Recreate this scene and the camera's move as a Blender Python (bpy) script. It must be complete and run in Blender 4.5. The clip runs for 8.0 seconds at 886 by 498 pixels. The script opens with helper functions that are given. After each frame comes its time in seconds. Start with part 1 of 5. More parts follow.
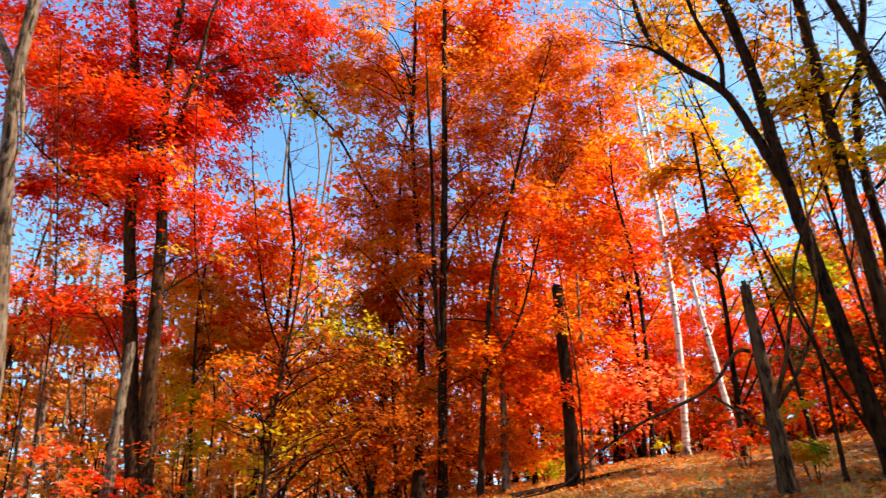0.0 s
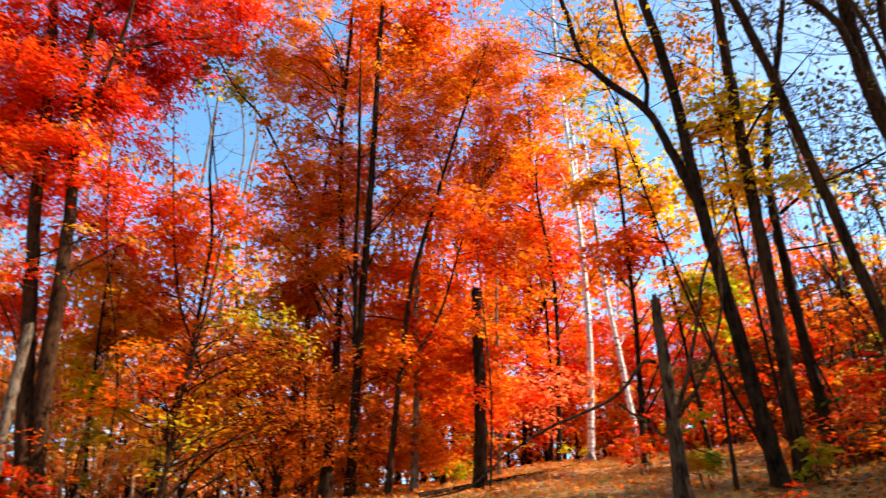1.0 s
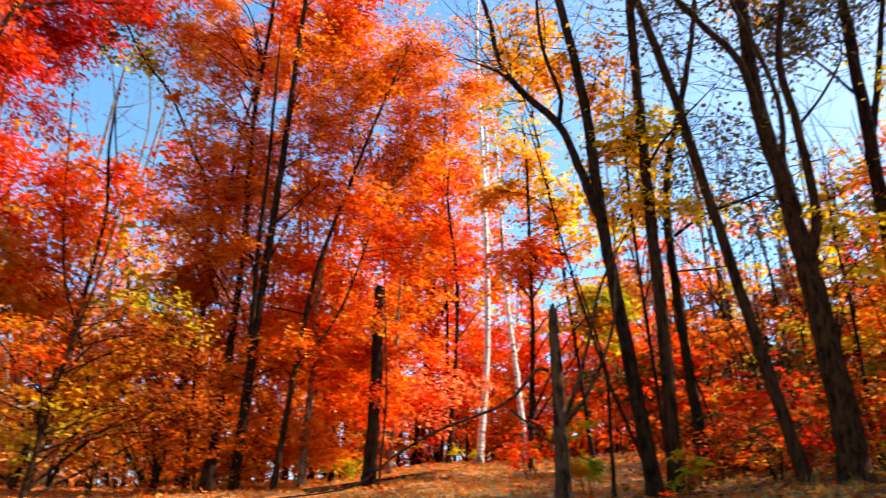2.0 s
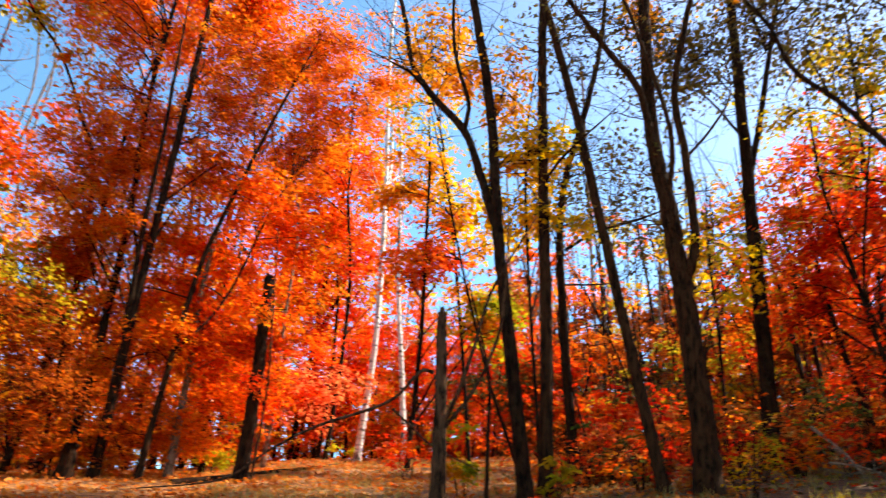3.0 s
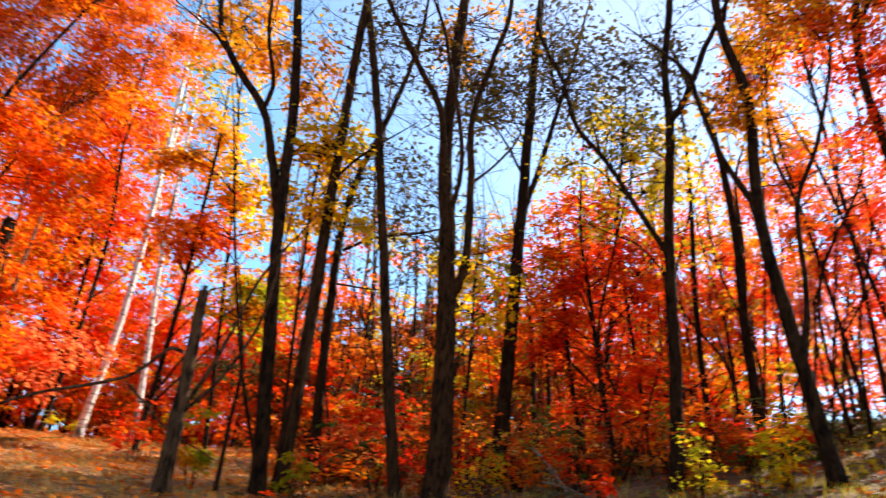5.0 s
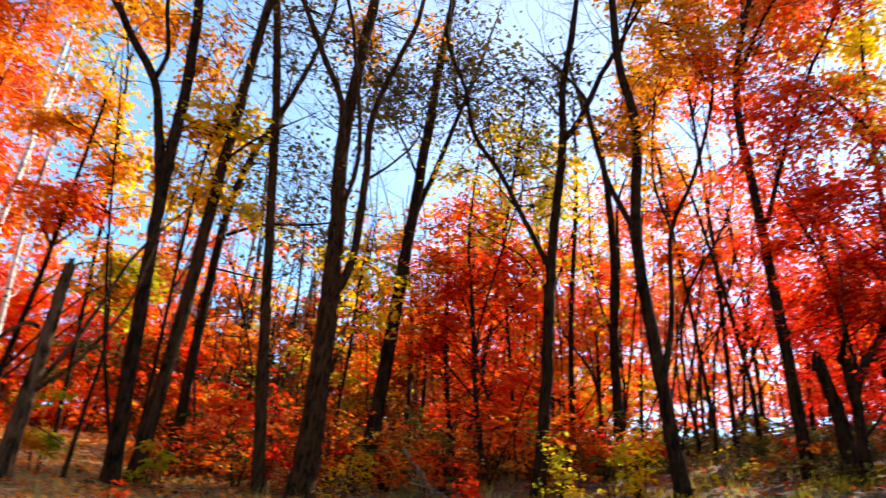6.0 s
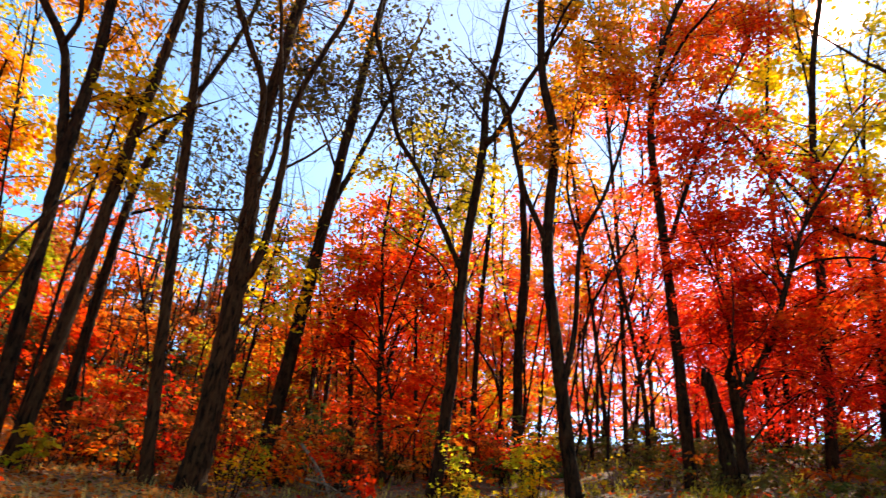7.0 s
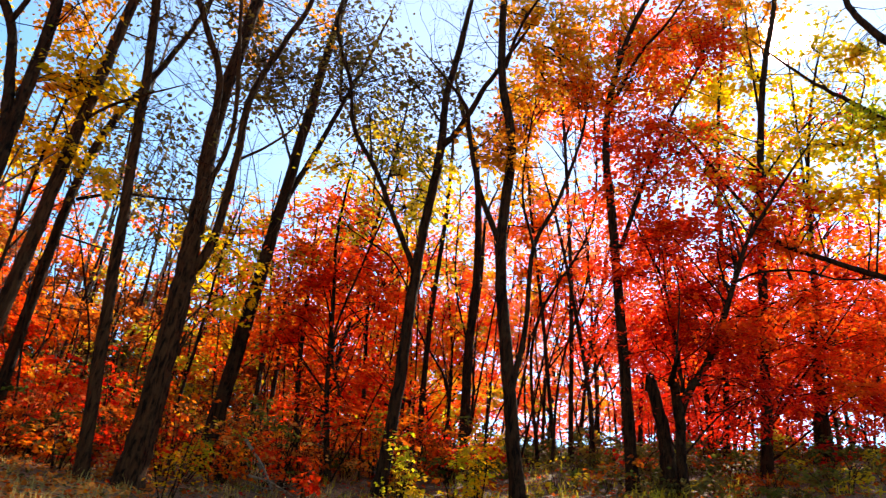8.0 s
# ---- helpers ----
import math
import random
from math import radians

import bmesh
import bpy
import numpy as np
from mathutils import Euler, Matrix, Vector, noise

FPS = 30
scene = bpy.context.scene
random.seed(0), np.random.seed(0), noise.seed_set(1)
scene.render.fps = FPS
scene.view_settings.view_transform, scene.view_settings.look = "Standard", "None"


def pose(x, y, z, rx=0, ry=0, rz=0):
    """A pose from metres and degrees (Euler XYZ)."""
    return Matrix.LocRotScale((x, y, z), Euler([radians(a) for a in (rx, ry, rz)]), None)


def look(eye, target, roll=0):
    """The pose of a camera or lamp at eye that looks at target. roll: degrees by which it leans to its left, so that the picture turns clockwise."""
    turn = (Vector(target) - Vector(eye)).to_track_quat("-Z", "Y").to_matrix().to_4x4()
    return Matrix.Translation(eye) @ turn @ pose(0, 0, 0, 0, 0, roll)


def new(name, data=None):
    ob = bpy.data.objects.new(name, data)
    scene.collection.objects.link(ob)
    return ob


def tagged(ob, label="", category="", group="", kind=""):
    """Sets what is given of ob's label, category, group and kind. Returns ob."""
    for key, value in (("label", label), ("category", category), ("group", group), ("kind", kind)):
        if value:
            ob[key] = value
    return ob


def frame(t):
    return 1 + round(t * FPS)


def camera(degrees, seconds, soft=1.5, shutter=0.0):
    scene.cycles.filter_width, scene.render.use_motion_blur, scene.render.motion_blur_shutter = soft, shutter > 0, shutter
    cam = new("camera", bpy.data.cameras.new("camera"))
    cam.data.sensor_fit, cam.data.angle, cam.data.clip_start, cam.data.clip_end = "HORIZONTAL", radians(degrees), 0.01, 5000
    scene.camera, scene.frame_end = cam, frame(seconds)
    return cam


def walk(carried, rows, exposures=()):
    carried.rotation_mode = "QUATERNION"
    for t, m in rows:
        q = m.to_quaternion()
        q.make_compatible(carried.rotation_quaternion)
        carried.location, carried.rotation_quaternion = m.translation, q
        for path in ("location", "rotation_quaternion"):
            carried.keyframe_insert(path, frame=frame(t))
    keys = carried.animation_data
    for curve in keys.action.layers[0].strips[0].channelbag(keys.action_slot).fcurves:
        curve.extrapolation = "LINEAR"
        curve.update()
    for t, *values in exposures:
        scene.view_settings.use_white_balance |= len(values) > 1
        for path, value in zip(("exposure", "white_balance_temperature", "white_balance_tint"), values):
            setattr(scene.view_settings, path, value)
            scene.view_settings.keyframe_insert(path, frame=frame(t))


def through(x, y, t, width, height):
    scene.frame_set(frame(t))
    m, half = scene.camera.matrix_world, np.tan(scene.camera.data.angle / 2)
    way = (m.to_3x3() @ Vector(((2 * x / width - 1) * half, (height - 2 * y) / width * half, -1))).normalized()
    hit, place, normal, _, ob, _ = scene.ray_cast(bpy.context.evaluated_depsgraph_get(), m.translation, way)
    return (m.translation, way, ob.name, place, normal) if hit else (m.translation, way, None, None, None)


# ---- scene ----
cam = camera(62.70, 8.0, soft=1.2, shutter=0.7)
PATH = [
    (0.0, 0.000, 0.000, 1.500, 114.249, 1.729, 0.779),
    (0.5, 0.001, 0.000, 1.500, 114.123, 1.390, -2.171),
    (1.0, 0.003, 0.001, 1.500, 114.009, 0.944, -6.225),
    (1.5, 0.006, 0.003, 1.500, 113.926, 0.413, -10.316),
    (3.0, 0.019, 0.009, 1.500, 113.949, -1.490, -24.227),
    (3.5, 0.024, 0.012, 1.500, 114.062, -2.148, -29.054),
    (4.0, 0.030, 0.015, 1.500, 114.267, -2.856, -34.439),
    (4.5, 0.036, 0.018, 1.500, 114.469, -3.417, -39.231),
    (6.0, 0.051, 0.025, 1.500, 115.515, -4.964, -54.433),
    (6.5, 0.054, 0.027, 1.500, 115.847, -5.421, -58.748),
    (7.0, 0.057, 0.029, 1.500, 116.170, -5.717, -62.357),
    (7.5, 0.059, 0.030, 1.500, 116.395, -5.853, -64.769),
    (8.0, 0.060, 0.030, 1.500, 116.561, -6.003, -66.568),
]
walk(cam, [(t, pose(*p)) for t, *p in PATH])

# ---- sky and sun ----
SUN_BEARING, SUN_HEIGHT = 94.0, 41.2
world = bpy.data.worlds.new("sky")
scene.world = world
world.use_nodes = True
sky_nodes = world.node_tree.nodes
sky_nodes.clear()
sky = sky_nodes.new("ShaderNodeTexSky")
sky.sky_type, sky.sun_disc = "NISHITA", False
sky.sun_elevation, sky.sun_rotation = radians(SUN_HEIGHT), radians(SUN_BEARING)
sky.air_density, sky.dust_density, sky.ozone_density = 1.0, 0.04, 1.1
sky_back = sky_nodes.new("ShaderNodeBackground")
sky_back.inputs["Strength"].default_value = 0.108
sky_out = sky_nodes.new("ShaderNodeOutputWorld")
# the sun itself, low enough in the crowns to be looked into, and its bright rim
sky_way = sky_nodes.new("ShaderNodeTexCoord")
sky_dot = sky_nodes.new("ShaderNodeVectorMath")
sky_dot.operation = "DOT_PRODUCT"
sky_dot.inputs[1].default_value = (math.sin(radians(SUN_BEARING)) * math.cos(radians(SUN_HEIGHT)), math.cos(radians(SUN_BEARING)) * math.cos(radians(SUN_HEIGHT)), math.sin(radians(SUN_HEIGHT)))
sky_near = sky_nodes.new("ShaderNodeMapRange")
sky_near.interpolation_type = "SMOOTHSTEP"
sky_near.inputs["From Min"].default_value, sky_near.inputs["From Max"].default_value = math.cos(radians(2.1)), math.cos(radians(0.4))
sky_near.inputs["To Max"].default_value = 90.0
sky_sum = sky_nodes.new("ShaderNodeMix")
sky_sum.data_type, sky_sum.blend_type = "RGBA", "ADD"
sky_sum.inputs[0].default_value = 1.0
world.node_tree.links.new(sky_way.outputs["Generated"], sky_dot.inputs[0])
world.node_tree.links.new(sky_dot.outputs["Value"], sky_near.inputs[0])
sky_clear = sky_nodes.new("ShaderNodeMix")
sky_clear.data_type, sky_clear.blend_type = "RGBA", "MULTIPLY"
sky_clear.inputs[0].default_value = 1.0
sky_clear.inputs[7].default_value = (0.67, 0.96, 1.02, 1)
world.node_tree.links.new(sky.outputs[0], sky_clear.inputs[6])
world.node_tree.links.new(sky_clear.outputs[2], sky_sum.inputs[6])
sky_rim = sky_nodes.new("ShaderNodeMapRange")
sky_rim.interpolation_type = "SMOOTHSTEP"
sky_rim.inputs["From Min"].default_value, sky_rim.inputs["From Max"].default_value = math.cos(radians(62)), 1.0
sky_rim.inputs["To Max"].default_value = 1.3
world.node_tree.links.new(sky_dot.outputs["Value"], sky_rim.inputs[0])
sky_both = sky_nodes.new("ShaderNodeMath")
world.node_tree.links.new(sky_near.outputs[0], sky_both.inputs[0])
world.node_tree.links.new(sky_rim.outputs[0], sky_both.inputs[1])
sky_glow = sky_nodes.new("ShaderNodeVectorMath")
sky_glow.operation = "SCALE"
sky_glow.inputs[0].default_value = (1.0, 0.55, 0.48)
world.node_tree.links.new(sky_both.outputs[0], sky_glow.inputs["Scale"])
world.node_tree.links.new(sky_glow.outputs[0], sky_sum.inputs[7])
world.node_tree.links.new(sky_sum.outputs[2], sky_back.inputs[0])
world.node_tree.links.new(sky_back.outputs[0], sky_out.inputs[0])
sun = new("sun", bpy.data.lights.new("sun", "SUN"))
sun.data.energy, sun.data.angle, sun.data.color = 4.4, radians(0.55), (1.0, 0.90, 0.72)
toward = Vector((math.sin(radians(SUN_BEARING)) * math.cos(radians(SUN_HEIGHT)), math.cos(radians(SUN_BEARING)) * math.cos(radians(SUN_HEIGHT)), math.sin(radians(SUN_HEIGHT))))
sun.matrix_world = look(toward * 60, (0, 0, 0))
scene.view_settings.exposure = 1.68

# ---- materials ----
def material(name):
    m = bpy.data.materials.new(name)
    m.use_nodes = True
    nodes = m.node_tree.nodes
    nodes.clear()
    out = nodes.new("ShaderNodeOutputMaterial")

    def add(kind, **values):
        n = nodes.new(kind)
        for k, v in values.items():
            if k == "operation":
                n.operation = v
            elif k == "use_clamp":
                n.use_clamp = v
            elif k == "data_type":
                n.data_type = v
            elif k == "blend_type":
                n.blend_type = v
            else:
                n.inputs[k].default_value = v
        return n

    def link(a, o, b, i):
        m.node_tree.links.new(a.outputs[o], b.inputs[i])

    return m, add, link, out


def ramp(add, stops):
    n = add("ShaderNodeValToRGB")
    e = n.color_ramp.elements
    while len(e) < len(stops):
        e.new(0.5)
    for k, (p, c) in enumerate(stops):
        e[k].position, e[k].color = p, (*c, 1)
    return n


def leaf_material(name, colours, through=0.64, gloss=0.006):
    """Thin leaves: each leaf takes its own shade, light comes through from behind, some are browned and spotted."""
    m, add, link, out = material(name)
    geo = add("ShaderNodeNewGeometry")
    pick = ramp(add, [(k / max(1, len(colours) - 1), c) for k, c in enumerate(colours)])
    coords = add("ShaderNodeTexCoord")
    wide = add("ShaderNodeTexNoise", Scale=1.1, Detail=4.0, Roughness=0.6)
    fine = add("ShaderNodeTexNoise", Scale=45.0, Detail=3.0)
    link(coords, "Object", wide, "Vector")
    link(coords, "Object", fine, "Vector")
    mix = add("ShaderNodeMath", operation="MULTIPLY_ADD")
    link(wide, 0, mix, 0)
    mix.inputs[1].default_value = 2.3
    mix.inputs[2].default_value = -0.83
    add2 = add("ShaderNodeMath", operation="ADD", use_clamp=True)
    link(mix, 0, add2, 0)
    own = add("ShaderNodeMath", operation="MULTIPLY")
    link(geo, "Random Per Island", own, 0)
    own.inputs[1].default_value = 0.42
    link(own, 0, add2, 1)
    link(add2, 0, pick, 0)
    spot = add("ShaderNodeMapRange")
    link(fine, 0, spot, 0)
    spot.inputs[1].default_value, spot.inputs[2].default_value = 0.3, 0.7
    spot.inputs[3].default_value, spot.inputs[4].default_value = 0.72, 1.15
    shade = add("ShaderNodeMix", data_type="RGBA", blend_type="MULTIPLY")
    shade.inputs[0].default_value = 1.0
    link(pick, 0, shade, 6)
    link(spot, 0, shade, 7)
    diffuse = add("ShaderNodeBsdfDiffuse")
    thin = add("ShaderNodeBsdfTranslucent")
    shine = add("ShaderNodeBsdfGlossy", Roughness=0.42, Color=(1, 1, 1, 1))
    link(shade, 2, diffuse, 0)
    link(shade, 2, thin, 0)
    both = add("ShaderNodeMixShader", Fac=through)
    link(diffuse, 0, both, 1)
    link(thin, 0, both, 2)
    fres = add("ShaderNodeFresnel", IOR=1.38)
    amount = add("ShaderNodeMath", operation="MULTIPLY")
    link(fres, 0, amount, 0)
    amount.inputs[1].default_value = gloss * 4
    last = add("ShaderNodeMixShader")
    link(amount, 0, last, 0)
    link(both, 0, last, 1)
    link(shine, 0, last, 2)
    link(last, 0, out, 0)
    return m


def bark_material(name, dark, light, scale=1.0, patches=None):
    """Furrowed bark: long vertical ridges, lichen patches, fine grain."""
    m, add, link, out = material(name)
    coords = add("ShaderNodeTexCoord")
    stretch = add("ShaderNodeMapping", Scale=(24 * scale, 24 * scale, 4.6 * scale))
    link(coords, "Object", stretch, "Vector")
    ridges = add("ShaderNodeTexNoise", Scale=1.0, Detail=5.0, Roughness=0.62, Distortion=0.6)
    link(stretch, 0, ridges, "Vector")
    blotch = add("ShaderNodeTexNoise", Scale=5.5, Detail=6.0, Roughness=0.7)
    link(coords, "Object", blotch, "Vector")
    tone = ramp(add, [(0.40, dark), (0.50, tuple(0.5 * (a + b) for a, b in zip(dark, light))), (0.66, light)])
    link(ridges, 0, tone, 0)
    lichen = ramp(add, [(0.52, (0, 0, 0)), (0.68, (1, 1, 1))])
    link(blotch, 0, lichen, 0)
    mix = add("ShaderNodeMix", data_type="RGBA")
    link(lichen, 0, mix, 0)
    link(tone, 0, mix, 6)
    mix.inputs[7].default_value = (*(patches or tuple(0.6 * a + 0.4 * b for a, b in zip(light, dark))), 1)
    bump = add("ShaderNodeBump", Strength=0.8, Distance=0.03)
    link(ridges, 0, bump, "Height")
    body = add("ShaderNodeBsdfPrincipled", **{"Roughness": 0.92, "Specular IOR Level": 0.08})
    link(mix, 2, body, "Base Color")
    link(bump, 0, body, "Normal")
    link(body, 0, out, 0)
    return m


def birch_material(name):
    m, add, link, out = material(name)
    coords = add("ShaderNodeTexCoord")
    flat = add("ShaderNodeMapping", Scale=(4, 4, 11))
    link(coords, "Object", flat, "Vector")
    marks = add("ShaderNodeTexNoise", Scale=1.0, Detail=3.0, Roughness=0.6)
    link(flat, 0, marks, "Vector")
    tone = ramp(add, [(0.36, (0.05, 0.04, 0.03)), (0.44, (0.60, 0.54, 0.47)), (0.75, (0.82, 0.78, 0.71))])
    link(marks, 0, tone, 0)
    big = add("ShaderNodeTexNoise", Scale=1.6, Detail=4.0)
    link(coords, "Object", big, "Vector")
    scar = ramp(add, [(0.58, (0, 0, 0)), (0.64, (1, 1, 1))])
    link(big, 0, scar, 0)
    mix = add("ShaderNodeMix", data_type="RGBA")
    link(scar, 0, mix, 0)
    link(tone, 0, mix, 6)
    mix.inputs[7].default_value = (0.07, 0.06, 0.05, 1)
    body = add("ShaderNodeBsdfPrincipled", Roughness=0.6)
    link(mix, 2, body, "Base Color")
    link(body, 0, out, 0)
    return m


def ground_material(name):
    """Leaf litter over soil, with duff, moss and trodden bare earth; darkened as shade towards the bank."""
    m, add, link, out = material(name)
    coords = add("ShaderNodeTexCoord")
    cells = add("ShaderNodeTexVoronoi", Scale=13.0, Randomness=1.0)
    stir = add("ShaderNodeTexNoise", Scale=7.0, Detail=3.0)
    stirred = add("ShaderNodeMix", data_type="RGBA", blend_type="LINEAR_LIGHT")
    stirred.inputs[0].default_value = 0.10
    wide = add("ShaderNodeTexNoise", Scale=0.35, Detail=4.0)
    fine = add("ShaderNodeTexNoise", Scale=28.0, Detail=4.0)
    for n in (stir, wide, fine):
        link(coords, "Object", n, "Vector")
    link(coords, "Object", stirred, 6)
    link(stir, "Color", stirred, 7)
    link(stirred, 2, cells, "Vector")
    split = add("ShaderNodeSeparateColor")
    link(cells, "Color", split, 0)
    litter = ramp(add, [(0.0, (0.09, 0.030, 0.008)), (0.3, (0.34, 0.125, 0.028)), (0.6, (0.50, 0.195, 0.038)), (0.85, (0.60, 0.28, 0.065)), (1.0, (0.46, 0.12, 0.02))])
    link(split, 0, litter, 0)
    soil = ramp(add, [(0.35, (0.16, 0.060, 0.014)), (0.65, (0.40, 0.17, 0.040))])
    link(fine, 0, soil, 0)
    where = ramp(add, [(0.44, (0, 0, 0)), (0.60, (0.75, 0.75, 0.75))])
    link(wide, 0, where, 0)
    mix = add("ShaderNodeMix", data_type="RGBA")
    link(where, 0, mix, 0)
    link(litter, 0, mix, 6)
    link(soil, 0, mix, 7)
    # dry litter on the trodden way; beyond, dark soil with the bank's shade painted in
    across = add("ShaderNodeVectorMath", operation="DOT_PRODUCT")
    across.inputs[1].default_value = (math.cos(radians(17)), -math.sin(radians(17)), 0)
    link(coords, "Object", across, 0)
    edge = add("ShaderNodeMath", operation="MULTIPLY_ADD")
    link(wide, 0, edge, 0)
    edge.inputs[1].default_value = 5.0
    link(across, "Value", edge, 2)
    bank_shade_at = add("ShaderNodeMapRange")
    link(edge, 0, bank_shade_at, 0)
    bank_shade_at.inputs[1].default_value, bank_shade_at.inputs[2].default_value = 4.6, 7.4
    bank_shade_at.inputs[4].default_value = 0.86
    bank_shade = ramp(add, [(0.3, (0.028, 0.009, 0.002)), (0.7, (0.14, 0.046, 0.009))])
    link(fine, 0, bank_shade, 0)
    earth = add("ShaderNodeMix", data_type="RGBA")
    link(bank_shade_at, 0, earth, 0)
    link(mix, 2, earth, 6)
    link(bank_shade, 0, earth, 7)
    bump = add("ShaderNodeBump", Strength=0.9, Distance=0.05)
    link(cells, "Distance", bump, "Height")
    grain = ramp(add, [(0.3, (0.55, 0.52, 0.5)), (0.7, (1.2, 1.2, 1.2))])
    link(fine, 0, grain, 0)
    rough = add("ShaderNodeMix", data_type="RGBA", blend_type="MULTIPLY")
    rough.inputs[0].default_value = 1.0
    link(earth, 2, rough, 6)
    link(grain, 0, rough, 7)
    body = add("ShaderNodeBsdfPrincipled", Roughness=0.9)
    link(rough, 2, body, "Base Color")
    link(bump, 0, body, "Normal")
    link(body, 0, out, 0)
    return m


BARK = {
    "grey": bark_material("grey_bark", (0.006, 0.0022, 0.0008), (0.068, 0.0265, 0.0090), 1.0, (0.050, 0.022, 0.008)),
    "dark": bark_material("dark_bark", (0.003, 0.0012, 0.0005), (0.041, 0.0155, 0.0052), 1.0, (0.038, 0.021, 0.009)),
    # grey bark made lighter and warmer to look sunlit
    "warm_lit": bark_material("warm_lit_grey_bark", (0.020, 0.012, 0.008), (0.20, 0.125, 0.078), 1.0, (0.16, 0.13, 0.09)),
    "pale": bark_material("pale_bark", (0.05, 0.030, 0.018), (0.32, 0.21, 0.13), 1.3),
    "dead": bark_material("dead_wood", (0.009, 0.004, 0.0015), (0.125, 0.060, 0.028), 0.8, (0.085, 0.046, 0.022)),
    "birch": birch_material("birch_bark"),
}
LEAF = {
    "crimson": leaf_material("crimson_leaves", [(0.34, 0.007, 0.004), (0.60, 0.013, 0.004), (0.74, 0.028, 0.005), (0.84, 0.085, 0.006)]),
    "red": leaf_material("red_leaves", [(0.54, 0.010, 0.003), (0.82, 0.030, 0.003), (0.88, 0.085, 0.005), (0.88, 0.18, 0.008)]),
    "orange": leaf_material("orange_leaves", [(0.52, 0.020, 0.002), (0.85, 0.080, 0.003), (0.90, 0.170, 0.004), (0.90, 0.36, 0.008)]),
    "rust": leaf_material("rust_leaves", [(0.20, 0.042, 0.004), (0.60, 0.085, 0.003), (0.87, 0.19, 0.005), (0.89, 0.40, 0.010)]),
    "gold": leaf_material("gold_leaves", [(0.50, 0.13, 0.006), (0.74, 0.24, 0.006), (0.84, 0.36, 0.006), (0.78, 0.44, 0.012)]),
    "yellow": leaf_material("yellow_leaves", [(0.72, 0.29, 0.001), (0.83, 0.43, 0.002), (0.86, 0.53, 0.004), (0.64, 0.48, 0.005)], 0.74),
    "olive": leaf_material("olive_leaves", [(0.22, 0.18, 0.008), (0.46, 0.34, 0.010), (0.68, 0.48, 0.012), (0.74, 0.36, 0.012)]),
    # russet taken darker to stand for shade in low foliage
    "russet": leaf_material("russet_shade_leaves", [(0.11, 0.020, 0.004), (0.26, 0.046, 0.005), (0.48, 0.085, 0.006), (0.66, 0.20, 0.010)]),
    "green": leaf_material("yellow_green_leaves", [(0.20, 0.25, 0.005), (0.36, 0.38, 0.008), (0.56, 0.48, 0.010), (0.66, 0.50, 0.012)]),
    "brown": leaf_material("brown_leaves", [(0.05, 0.036, 0.010), (0.085, 0.066, 0.014), (0.17, 0.105, 0.022), (0.12, 0.105, 0.018)], 0.3),
    "tan": leaf_material("dry_tan_leaves", [(0.32, 0.072, 0.009), (0.60, 0.175, 0.024), (0.74, 0.26, 0.042), (0.78, 0.35, 0.075)], 0.25),
    "fern": leaf_material("dull_green_leaves", [(0.030, 0.045, 0.008), (0.075, 0.090, 0.012), (0.16, 0.15, 0.020), (0.24, 0.16, 0.02)], 0.4),
    "pink": leaf_material("pale_red_leaves", [(0.72, 0.05, 0.02), (0.86, 0.13, 0.035), (0.88, 0.24, 0.07), (0.86, 0.18, 0.03)]),
}
LEAF_WORDS = {"crimson": "deep crimson autumn leaves", "red": "bright red autumn leaves", "orange": "glowing orange autumn leaves", "rust": "rust orange and brown leaves",
              "gold": "golden orange leaves", "russet": "dark russet oak leaves", "yellow": "bright yellow leaves", "olive": "olive and dull yellow leaves", "green": "yellow green leaves",
              "brown": "sparse dry brown leaves", "pink": "faded pale red leaves", "tan": "dry tan leaves", "fern": "dull dark green leaves"}
LEAF_SIZE = {"yellow": 1.2, "gold": 1.08, "brown": 1.15, "olive": 1.1, "green": 1.2, "crimson": 0.98}
LEAF_SHARE = {"yellow": 0.55, "gold": 0.6, "brown": 0.62, "olive": 0.6, "green": 0.6, "crimson": 1.35, "rust": 1.15}
LEAF_SHAPE = {"brown": "lobed", "green": "lobed", "olive": "lobed", "crimson": "lance", "red": "simple", "orange": "simple", "rust": "lance", "gold": "lobed", "yellow": "lobed"}
LEAF_SPREAD = {"brown": 0.62, "olive": 0.38}
LEAF_SPRAY = {"brown": 7, "olive": 14, "yellow": 18, "gold": 18, "green": 16}
GAPS = {"brown": 0.33, "olive": 0.35, "yellow": 0.3, "gold": 0.29, "green": 0.29, "crimson": 0.22, "rust": 0.22}

# ---- the lie of the land: a hollow that rises to a wooded crest ----
# rows: bearing (degrees from +y towards +x), rise seen at 7 m, rise seen at the crest, crest distance
SLOPES = [(-180, -6, -1.0, 40), (-120, -6, -1, 40), (-60, 0.5, 4.0, 38), (-35, 1.5, 4.6, 36), (-8, 2.5, 5.2, 34), (5, 3.0, 6.2, 30),
          (14, 2.9, 7.5, 27), (30, 2.8, 8.0, 26), (45, 2.4, 8.8, 25), (60, 3.8, 10.4, 22), (78, 6.2, 12.3, 19),
          (96, 6.8, 12.8, 19), (125, 5, 9, 24), (180, -6, -1.0, 40)]
EYE_Z = 1.5


